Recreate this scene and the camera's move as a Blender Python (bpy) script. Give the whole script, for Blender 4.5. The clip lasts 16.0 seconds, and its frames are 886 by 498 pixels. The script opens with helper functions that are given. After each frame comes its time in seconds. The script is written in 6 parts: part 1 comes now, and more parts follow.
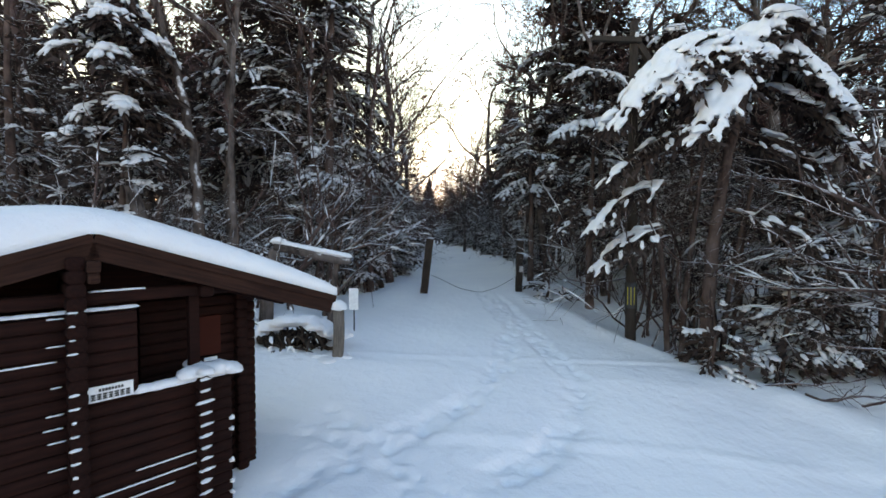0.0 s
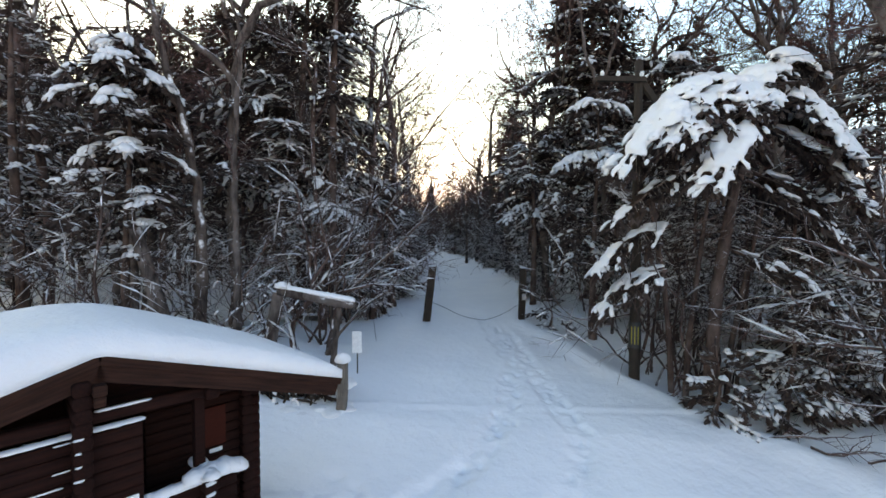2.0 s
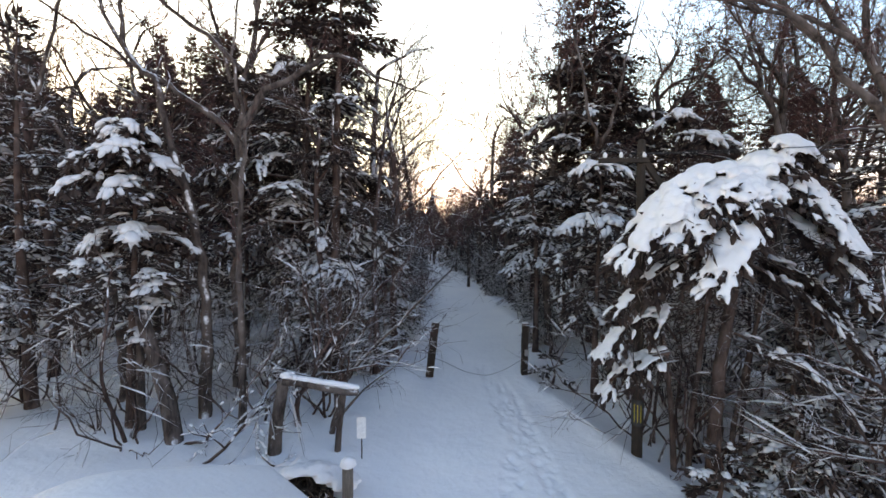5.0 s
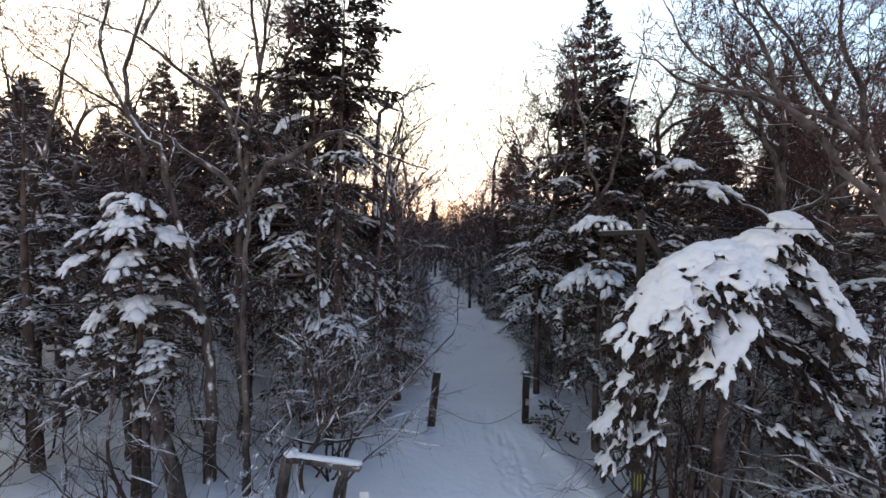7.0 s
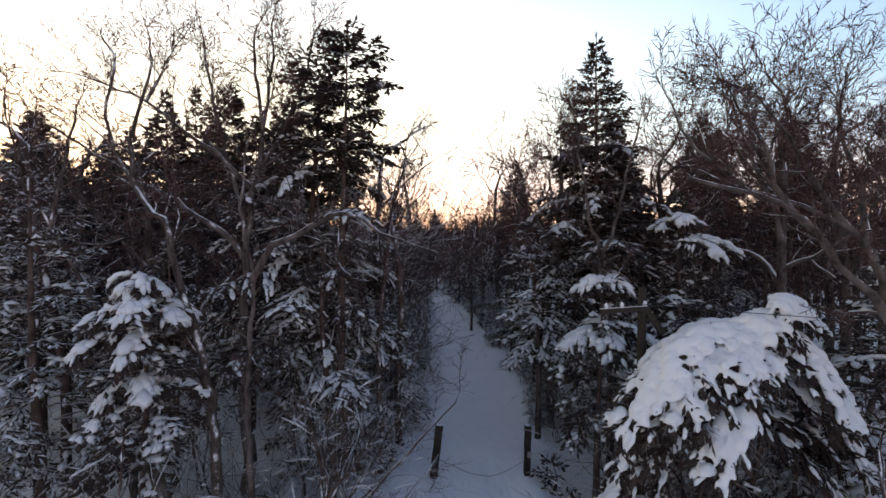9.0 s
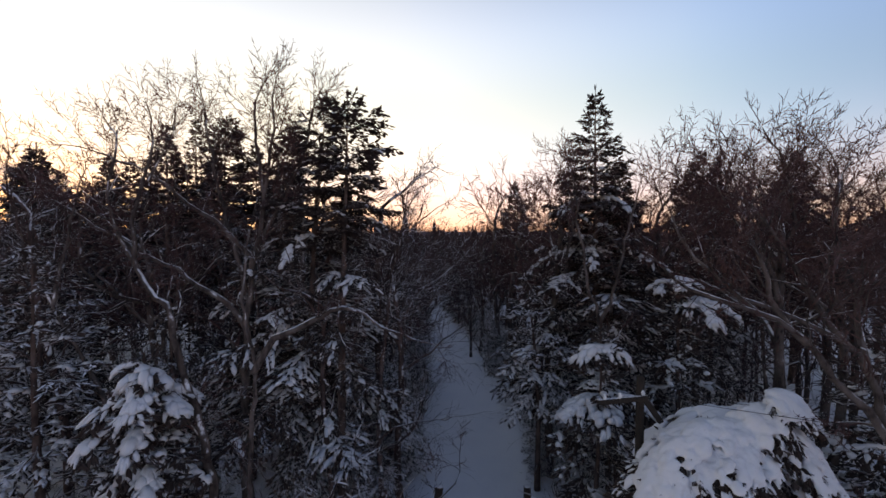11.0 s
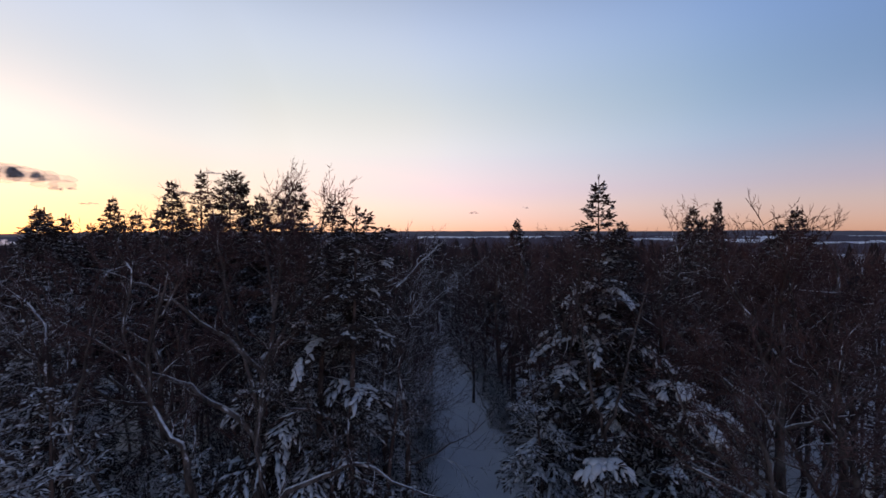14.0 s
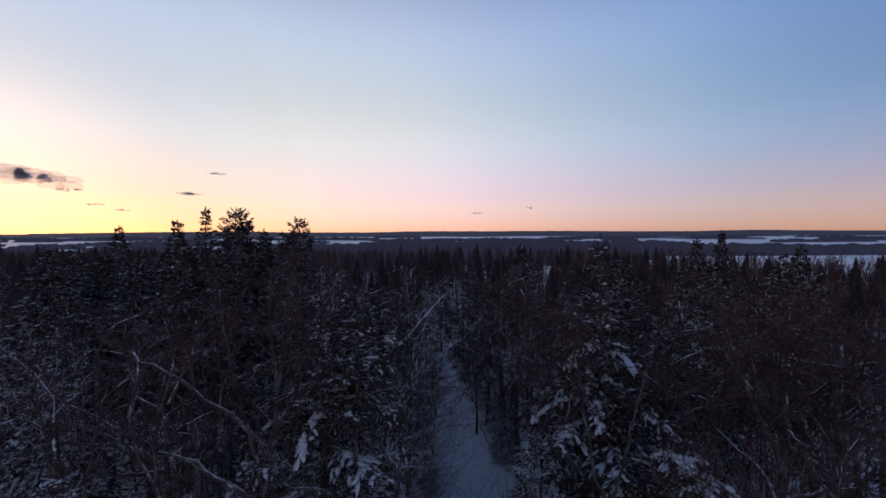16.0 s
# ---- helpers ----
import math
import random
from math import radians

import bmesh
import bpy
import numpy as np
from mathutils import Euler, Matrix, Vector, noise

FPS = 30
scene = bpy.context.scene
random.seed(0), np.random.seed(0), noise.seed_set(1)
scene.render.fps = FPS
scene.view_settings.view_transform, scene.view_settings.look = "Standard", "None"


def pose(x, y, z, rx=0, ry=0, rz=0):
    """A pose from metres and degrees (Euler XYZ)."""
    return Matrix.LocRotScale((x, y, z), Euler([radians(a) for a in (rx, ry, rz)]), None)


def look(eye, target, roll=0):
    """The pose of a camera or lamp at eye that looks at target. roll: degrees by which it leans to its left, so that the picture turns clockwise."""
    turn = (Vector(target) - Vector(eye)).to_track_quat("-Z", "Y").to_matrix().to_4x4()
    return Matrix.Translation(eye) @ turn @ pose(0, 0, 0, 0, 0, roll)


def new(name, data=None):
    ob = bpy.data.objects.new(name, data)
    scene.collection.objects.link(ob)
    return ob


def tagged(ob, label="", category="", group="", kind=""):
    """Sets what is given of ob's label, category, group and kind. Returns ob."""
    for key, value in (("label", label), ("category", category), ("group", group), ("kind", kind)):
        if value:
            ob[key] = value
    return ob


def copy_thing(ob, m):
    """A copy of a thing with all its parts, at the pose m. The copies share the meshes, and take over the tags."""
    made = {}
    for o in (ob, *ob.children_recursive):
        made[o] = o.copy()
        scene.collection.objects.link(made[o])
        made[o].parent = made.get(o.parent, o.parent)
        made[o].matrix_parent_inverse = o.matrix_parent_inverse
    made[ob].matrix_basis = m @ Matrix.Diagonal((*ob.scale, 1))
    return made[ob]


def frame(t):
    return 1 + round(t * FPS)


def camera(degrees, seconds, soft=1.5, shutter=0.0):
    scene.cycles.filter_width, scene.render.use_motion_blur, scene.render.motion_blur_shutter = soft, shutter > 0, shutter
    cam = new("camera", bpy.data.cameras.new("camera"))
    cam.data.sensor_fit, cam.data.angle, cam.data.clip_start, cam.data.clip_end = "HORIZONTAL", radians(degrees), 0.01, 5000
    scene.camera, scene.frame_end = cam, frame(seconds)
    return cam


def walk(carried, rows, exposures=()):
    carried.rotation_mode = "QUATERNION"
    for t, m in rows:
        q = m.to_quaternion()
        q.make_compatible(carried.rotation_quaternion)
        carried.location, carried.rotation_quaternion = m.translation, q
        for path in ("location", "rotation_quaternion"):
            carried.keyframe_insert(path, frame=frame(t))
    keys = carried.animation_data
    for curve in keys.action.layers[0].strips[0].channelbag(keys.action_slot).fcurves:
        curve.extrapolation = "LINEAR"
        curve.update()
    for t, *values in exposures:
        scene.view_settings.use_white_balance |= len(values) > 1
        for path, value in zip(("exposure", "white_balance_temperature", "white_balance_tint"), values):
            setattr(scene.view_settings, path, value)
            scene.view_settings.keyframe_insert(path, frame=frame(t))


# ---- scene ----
# camera: a drone that climbs straight up from beside the hut
cam = camera(93.1, 16.0, 1.6)
PATH = [
    (0.0, pose(0.000, 0.000, 2.500, 88.40, 0.00, 0.00)),
    (0.5, pose(0.000, 0.010, 2.687, 88.40, 0.00, 0.10)),
    (1.0, pose(0.000, 0.021, 2.895, 88.30, -0.10, 0.10)),
    (1.5, pose(-0.021, 0.031, 3.114, 88.30, -0.10, 0.10)),
    (2.0, pose(-0.042, 0.042, 3.342, 88.30, -0.10, 0.20)),
    (2.5, pose(-0.062, 0.052, 3.582, 88.30, -0.10, 0.20)),
    (3.0, pose(-0.073, 0.062, 3.831, 88.20, -0.10, 0.20)),
    (3.5, pose(-0.083, 0.073, 4.081, 88.20, -0.10, 0.20)),
    (4.0, pose(-0.094, 0.062, 4.372, 88.20, -0.10, 0.30)),
    (6.5, pose(-0.094, 0.031, 6.140, 88.10, 0.00, 0.40)),
    (7.0, pose(-0.104, 0.010, 6.535, 88.10, 0.00, 0.50)),
    (7.5, pose(-0.114, -0.010, 6.941, 88.10, 0.00, 0.50)),
    (8.0, pose(-0.125, -0.021, 7.346, 88.10, 0.00, 0.60)),
    (10.5, pose(-0.125, -0.010, 9.593, 87.80, 0.10, 0.70)),
    (11.0, pose(-0.135, -0.021, 10.134, 87.80, 0.10, 0.60)),
    (11.5, pose(-0.146, -0.052, 10.674, 87.80, 0.10, 0.60)),
    (12.0, pose(-0.125, -0.094, 11.205, 87.80, 0.10, 0.70)),
    (12.5, pose(-0.104, -0.094, 11.756, 87.80, 0.10, 0.70)),
    (13.0, pose(-0.135, -0.094, 12.318, 87.70, 0.10, 0.60)),
    (13.5, pose(-0.187, -0.114, 12.890, 87.70, 0.10, 0.60)),
    (14.0, pose(-0.333, -0.114, 13.451, 87.70, 0.15, 0.60)),
    (14.5, pose(-0.364, -0.114, 14.013, 87.70, 0.20, 0.65)),
    (15.0, pose(-0.322, -0.114, 14.574, 87.70, 0.20, 0.75)),
    (15.5, pose(-0.302, -0.114, 15.136, 87.70, 0.20, 0.95)),
    (16.0, pose(-0.281, -0.114, 15.698, 87.70, 0.20, 1.10)),
]
EXPOSURES = [(0.0, 3.22, 19500, 11), (4.0, 3.22, 19800, 17), (8.0, 2.60, 17500, 22), (10.5, 1.74, 14600, 26), (12.0, 1.29, 12000, 27), (14.0, 0.94, 9800, 27), (16.0, 0.80, 8900, 27)]
walk(cam, PATH, EXPOSURES)

# ---- world and sun: just before sunset, the sun low over the woods ahead and to the west ----
SUN_AZ = radians(-50)          # from +Y towards +X
SUN_EL = radians(7.0)
world = bpy.data.worlds.new("world")
scene.world = world
world.use_nodes = True
wt = world.node_tree
wt.nodes.clear()
sky = wt.nodes.new("ShaderNodeTexSky")
sky.sky_type = "NISHITA"
sky.sun_disc = False
sky.sun_elevation = SUN_EL
sky.sun_rotation = SUN_AZ
sky.altitude = 100
sky.air_density = 1.0
sky.dust_density = 0.12
sky.ozone_density = 2.0
bg = wt.nodes.new("ShaderNodeBackground")
bg.inputs["Strength"].default_value = 0.15
wo = wt.nodes.new("ShaderNodeOutputWorld")
# evening haze dims and reddens the lowest part of the sky
wdir = wt.nodes.new("ShaderNodeTexCoord")
wsep = wt.nodes.new("ShaderNodeSeparateXYZ")
wt.links.new(wdir.outputs["Generated"], wsep.inputs[0])


def sky_times(a, b):
    mx = wt.nodes.new("ShaderNodeMix")
    mx.data_type, mx.blend_type = "RGBA", "MULTIPLY"
    mx.inputs[0].default_value = 1.0
    wt.links.new(a, mx.inputs[6])
    wt.links.new(b, mx.inputs[7])
    return mx.outputs[2]


def sky_ramp(src, stops):
    """A smooth tint along a value; the ramp holds half of it, since it ends at one."""
    r = wt.nodes.new("ShaderNodeValToRGB")
    r.color_ramp.interpolation = "CARDINAL"
    el = r.color_ramp.elements
    while len(el) < len(stops):
        el.new(0.5)
    for e, (p, c) in zip(el, stops):
        e.position, e.color = p, (c[0] / 2, c[1] / 2, c[2] / 2, 1)
    wt.links.new(src, r.inputs[0])
    twice = wt.nodes.new("ShaderNodeVectorMath")
    twice.operation = "SCALE"
    twice.inputs["Scale"].default_value = 2.0
    wt.links.new(r.outputs[0], twice.inputs[0])
    return twice.outputs[0]


haze = sky_ramp(wsep.outputs[2], (
    (0.0, (0.50, 0.49, 1.30)), (0.05, (0.62, 0.54, 1.08)), (0.11, (0.74, 0.62, 0.98)), (0.18, (0.80, 0.75, 0.96)),
    (0.28, (0.83, 0.84, 0.95)), (0.44, (0.86, 0.95, 1.20)), (0.65, (0.45, 0.54, 0.73)), (1.0, (0.37, 0.47, 0.67))))
# the clear sky also turns from warm near the sun to blue away from it
wdot = wt.nodes.new("ShaderNodeVectorMath")
wdot.operation = "DOT_PRODUCT"
wdot.inputs[1].default_value = (math.sin(SUN_AZ), math.cos(SUN_AZ), 0.07)
wt.links.new(wdir.outputs["Generated"], wdot.inputs[0])
whalf = wt.nodes.new("ShaderNodeMath")
whalf.operation = "MULTIPLY_ADD"
wt.links.new(wdot.outputs["Value"], whalf.inputs[0])
whalf.inputs[1].default_value, whalf.inputs[2].default_value = 0.5, 0.5
around = sky_ramp(whalf.outputs[0], (
    (0.0, (0.66, 0.77, 0.92)), (0.40, (0.66, 0.84, 1.06)), (0.47, (0.66, 0.92, 1.18)), (0.61, (1.10, 1.25, 1.33)),
    (0.82, (1.55, 1.35, 1.16)), (0.93, (1.36, 1.16, 0.94)), (0.965, (1.10, 1.01, 0.88)), (1.0, (0.84, 0.84, 0.80))))
low = sky_ramp(whalf.outputs[0], (
    (0.0, (0.90, 0.90, 0.90)), (0.47, (1.0, 0.97, 0.85)), (0.61, (1.05, 1.03, 0.92)), (0.82, (1.12, 1.04, 0.90)),
    (0.93, (1.0, 0.95, 0.70)), (0.965, (0.88, 0.86, 0.55)), (1.0, (0.75, 0.72, 0.42))))
wfade = wt.nodes.new("ShaderNodeMapRange")
wfade.interpolation_type = "SMOOTHSTEP"
wfade.inputs["From Min"].default_value, wfade.inputs["From Max"].default_value = 0.0, 0.28
wt.links.new(wsep.outputs[2], wfade.inputs[0])
wmix = wt.nodes.new("ShaderNodeMix")
wmix.data_type = "RGBA"
wt.links.new(wfade.outputs[0], wmix.inputs[0])
wt.links.new(low, wmix.inputs[6])
wt.links.new(around, wmix.inputs[7])
wt.links.new(sky_times(sky_times(sky.outputs[0], haze), wmix.outputs[2]), bg.inputs[0])
wt.links.new(bg.outputs[0], wo.inputs[0])

sun_data = bpy.data.lights.new("sun", "SUN")
sun_data.energy = 0.15
sun_data.angle = radians(1.0)
sun_data.color = (1.0, 0.55, 0.3)
sun = new("sun", sun_data)
sun_dir = Vector((math.sin(SUN_AZ) * math.cos(SUN_EL), math.cos(SUN_AZ) * math.cos(SUN_EL), math.sin(SUN_EL)))
sun.matrix_world = look(sun_dir * 500, (0, 0, 0))


# ---- materials ----
def node_material(name):
    m = bpy.data.materials.new(name)
    m.use_nodes = True
    nt = m.node_tree
    return m, nt, nt.nodes["Principled BSDF"]


def noise_node(nt, scale, detail=4.0, rough=0.55, coords="Object", stretch=None):
    tc = nt.nodes.new("ShaderNodeTexCoord")
    n = nt.nodes.new("ShaderNodeTexNoise")
    n.inputs["Scale"].default_value = scale
    n.inputs["Detail"].default_value = detail
    n.inputs["Roughness"].default_value = rough
    src = tc.outputs[coords]
    if stretch:
        mp = nt.nodes.new("ShaderNodeMapping")
        mp.inputs["Scale"].default_value = stretch
        nt.links.new(src, mp.inputs["Vector"])
        src = mp.outputs[0]
    nt.links.new(src, n.inputs["Vector"])
    return n


def ramp_node(nt, src, stops):
    r = nt.nodes.new("ShaderNodeValToRGB")
    el = r.color_ramp.elements
    while len(el) < len(stops):
        el.new(0.5)
    for e, (p, c) in zip(el, stops):
        e.position, e.color = p, (*c, 1)
    nt.links.new(src, r.inputs[0])
    return r


def bump_node(nt, bsdf, src, strength, dist):
    b = nt.nodes.new("ShaderNodeBump")
    b.inputs["Strength"].default_value = strength
    b.inputs["Distance"].default_value = dist
    nt.links.new(src, b.inputs["Height"])
    nt.links.new(b.outputs[0], bsdf.inputs["Normal"])
    return b


def mixed(nt, fac, a, b):
    m = nt.nodes.new("ShaderNodeMix")
    m.data_type = "RGBA"
    nt.links.new(fac, m.inputs[0])
    for src, sock in ((a, m.inputs[6]), (b, m.inputs[7])):
        if isinstance(src, tuple):
            sock.default_value = (*src, 1)
        else:
            nt.links.new(src, sock)
    return m.outputs[2]


def snow_cover(nt, lo, hi, scale, amount, wind=0.0):
    """A 0..1 value: how much snow lies on an upward face, or clings to the windward side, broken up by noise."""
    geo = nt.nodes.new("ShaderNodeNewGeometry")
    n = noise_node(nt, scale, 3.0)

    def cover(direction, grain, gain, low, high):
        dot = nt.nodes.new("ShaderNodeVectorMath")
        dot.operation = "DOT_PRODUCT"
        dot.inputs[1].default_value = direction
        nt.links.new(geo.outputs["Normal"], dot.inputs[0])
        add = nt.nodes.new("ShaderNodeMath")
        add.operation = "MULTIPLY_ADD"
        nt.links.new(grain.outputs[0], add.inputs[0])
        add.inputs[1].default_value = gain
        nt.links.new(dot.outputs["Value"], add.inputs[2])
        mr = nt.nodes.new("ShaderNodeMapRange")
        mr.inputs["From Min"].default_value = low
        mr.inputs["From Max"].default_value = high
        nt.links.new(add.outputs[0], mr.inputs[0])
        return mr.outputs[0]
    up = cover((0, 0, 1), n, amount, lo, hi)
    if not wind:
        return up
    patch = noise_node(nt, 1.6, 5.0, 0.65)
    side = cover((0.55, -0.75, 0.35), patch, 3.0, 2.55 - wind, 2.8 - wind)
    most = nt.nodes.new("ShaderNodeMath")
    most.operation = "MAXIMUM"
    nt.links.new(up, most.inputs[0])
    nt.links.new(side, most.inputs[1])
    return most.outputs[0]


def make_snow(name, fine, dist, tone=1.0, relief=0.4):
    m, nt, b = node_material(name)
    big = noise_node(nt, 0.6, 3.0)
    col = ramp_node(nt, big.outputs[0], [(0.3, (0.78 * tone, 0.80 * tone, 0.83 * tone)), (0.7, (0.86 * tone, 0.87 * tone, 0.88 * tone))])
    nt.links.new(col.outputs[0], b.inputs["Base Color"])
    b.inputs["Roughness"].default_value = 0.65
    b.inputs["Specular IOR Level"].default_value = 0.25
    small = noise_node(nt, fine, 5.0, 0.6)
    bump_node(nt, b, small.outputs[0], relief, dist)
    return m


def make_bark(name, dark, light, scale, snow_lo, snow_hi, amount=0.5, wind=0.0):
    m, nt, b = node_material(name)
    n = noise_node(nt, scale * 1.4, 7.0, 0.7, stretch=(1, 1, 0.2))
    col = ramp_node(nt, n.outputs[0], [(0.4, dark), (0.63, light)])
    patch = noise_node(nt, scale * 0.18, 3.0)
    lich = ramp_node(nt, patch.outputs[0], [(0.45, (0, 0, 0)), (0.7, (1, 1, 1))])
    pale = tuple(min(1, c * 1.5 + 0.02) for c in light)
    c2 = mixed(nt, lich.outputs[0], col.outputs[0], pale)
    cover = snow_cover(nt, snow_lo, snow_hi, 6.0, amount, wind)
    c3 = mixed(nt, cover, c2, (0.82, 0.83, 0.85))
    nt.links.new(c3, b.inputs["Base Color"])
    b.inputs["Roughness"].default_value = 0.9
    b.inputs["Specular IOR Level"].default_value = 0.08
    bump_node(nt, b, n.outputs[0], 0.9, 0.04)
    return m


def make_needles(name, dark, light, snow_lo, snow_hi):
    m, nt, b = node_material(name)
    n = noise_node(nt, 3.0, 3.0)
    col = ramp_node(nt, n.outputs[0], [(0.35, dark), (0.65, light)])
    cover = snow_cover(nt, snow_lo, snow_hi, 4.0, 0.9)
    nt.links.new(mixed(nt, cover, col.outputs[0], (0.80, 0.82, 0.85)), b.inputs["Base Color"])
    b.inputs["Roughness"].default_value = 0.8
    b.inputs["Specular IOR Level"].default_value = 0.06
    return m


def make_wood(name, dark, light, scale, stretch, rough=0.6, bump=0.4):
    m, nt, b = node_material(name)
    n = noise_node(nt, scale, 6.0, 0.6, stretch=stretch)
    col = ramp_node(nt, n.outputs[0], [(0.3, dark), (0.72, light)])
    stain = noise_node(nt, 1.7, 4.0)
    st = ramp_node(nt, stain.outputs[0], [(0.4, (0.75, 0.75, 0.75)), (0.65, (1.1, 1.08, 1.05))])
    mul = nt.nodes.new("ShaderNodeMix")
    mul.data_type, mul.blend_type = "RGBA", "MULTIPLY"
    mul.inputs[0].default_value = 1.0
    nt.links.new(col.outputs[0], mul.inputs[6])
    nt.links.new(st.outputs[0], mul.inputs[7])
    nt.links.new(mul.outputs[2], b.inputs["Base Color"])
    b.inputs["Roughness"].default_value = rough
    b.inputs["Specular IOR Level"].default_value = 0.2
    bump_node(nt, b, n.outputs[0], bump, 0.01)
    return m


def make_plain(name, color, rough=0.5, metal=0.0):
    m, nt, b = node_material(name)
    n = noise_node(nt, 25.0, 4.0)
    c = ramp_node(nt, n.outputs[0], [(0.3, tuple(v * 0.8 for v in color)), (0.7, color)])
    nt.links.new(c.outputs[0], b.inputs["Base Color"])
    b.inputs["Roughness"].default_value = rough
    b.inputs["Metallic"].default_value = metal
    return m


M_GROUND = make_snow("ground_snow", 5.0, 0.05, 1.0, 0.6)
M_SNOW = make_snow("fresh_snow", 9.0, 0.04, 0.86, 0.5)
# snow on trees: shade among the boughs is put into its darker colour
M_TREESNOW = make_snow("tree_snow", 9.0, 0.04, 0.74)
M_BARK = make_bark("fir_bark", (0.044, 0.027, 0.024), (0.112, 0.072, 0.062), 9.0, 0.95, 1.25)
M_BARE = make_bark("bare_bark", (0.030, 0.022, 0.020), (0.112, 0.086, 0.078), 9.0, 0.88, 1.12, wind=-0.12)
# reddish glare over the wood is put into twig, needle and far-tree colours
M_TWIG = make_bark("twig_bark", (0.048, 0.0220, 0.0205), (0.105, 0.052, 0.049), 7.0, 1.12, 1.4)
M_STEM = make_bark("snowy_stem_bark", (0.038, 0.024, 0.022), (0.088, 0.055, 0.050), 7.0, 0.88, 1.1, wind=0.04)
M_PLASTERED = make_bark("snow_plastered_bark", (0.038, 0.027, 0.024), (0.105, 0.077, 0.068), 9.0, 0.78, 1.02, wind=0.04)
M_NEEDLE = make_needles("fir_needles", (0.036, 0.0235, 0.0220), (0.066, 0.046, 0.041), 1.34, 1.56)
M_FROSTED = make_needles("snow_dusted_needles", (0.036, 0.0235, 0.0220), (0.066, 0.046, 0.041), 1.13, 1.44)
M_FARTREE = make_needles("far_fir", (0.034, 0.0245, 0.0250), (0.056, 0.042, 0.041), 1.4, 1.6)
M_FARBARE = make_bark("far_twigs", (0.056, 0.0280, 0.0280), (0.092, 0.050, 0.048), 2.0, 1.3, 1.6)
M_LOG = make_wood("stained_log", (0.010, 0.0028, 0.0022), (0.027, 0.0076, 0.0056), 6.0, (0.6, 8, 8), 0.85)
M_FASCIA = make_wood("fascia_board", (0.018, 0.0062, 0.0044), (0.048, 0.0180, 0.0122), 6.0, (0.6, 9, 9), 0.85)
M_POST = make_wood("weathered_post", (0.02, 0.013, 0.011), (0.065, 0.045, 0.035), 8.0, (9, 9, 0.7), 0.8, 0.7)
M_GREYPOST = make_wood("grey_post", (0.09, 0.075, 0.065), (0.22, 0.19, 0.17), 9.0, (9, 9, 0.6), 0.85, 0.8)
M_POLE = make_wood("utility_pole", (0.022, 0.016, 0.013), (0.058, 0.042, 0.034), 8.0, (9, 9, 0.6), 0.8, 0.5)
M_YELLOW = make_plain("yellow_paint", (0.55, 0.42, 0.03))
M_BLACK = make_plain("black_paint", (0.02, 0.02, 0.022))
M_WHITE = make_plain("white_plate", (0.75, 0.76, 0.76))
M_PANEL = make_plain("brown_panel", (0.05, 0.0095, 0.006), 0.75)
M_STEEL = make_plain("galvanised_steel", (0.35, 0.36, 0.37), 0.45, 0.8)
M_ROPE = make_plain("rope", (0.05, 0.045, 0.045), 0.8)
for m, v in ((M_LOG, 0.12), (M_FASCIA, 0.15), (M_PANEL, 0.1), (M_POST, 0.2), (M_POLE, 0.2), (M_ROPE, 0.2)):
    m.node_tree.nodes["Principled BSDF"].inputs["Specular IOR Level"].default_value = v
# wooded far land, its colour paled and purpled to stand for haze
M_HAZEHILL = make_plain("far_wooded_hill", (0.13, 0.105, 0.125), 0.9)
M_CLOUD, cnt, cb = node_material("cloud_vapour")
cb.inputs["Base Color"].default_value = (0.9, 0.88, 0.9, 1)
cb.inputs["Roughness"].default_value = 1.0
ctl = cnt.nodes.new("ShaderNodeBsdfTranslucent")
ctr = cnt.nodes.new("ShaderNodeBsdfTransparent")
cm1, cm2 = cnt.nodes.new("ShaderNodeMixShader"), cnt.nodes.new("ShaderNodeMixShader")
cm1.inputs[0].default_value, cm2.inputs[0].default_value = 0.85, 0.86
cnt.links.new(cb.outputs[0], cm1.inputs[1])
cnt.links.new(ctl.outputs[0], cm1.inputs[2])
cnt.links.new(cm1.outputs[0], cm2.inputs[1])
cnt.links.new(ctr.outputs[0], cm2.inputs[2])
cnt.links.new(cm2.outputs[0], cnt.nodes["Material Output"].inputs[0])


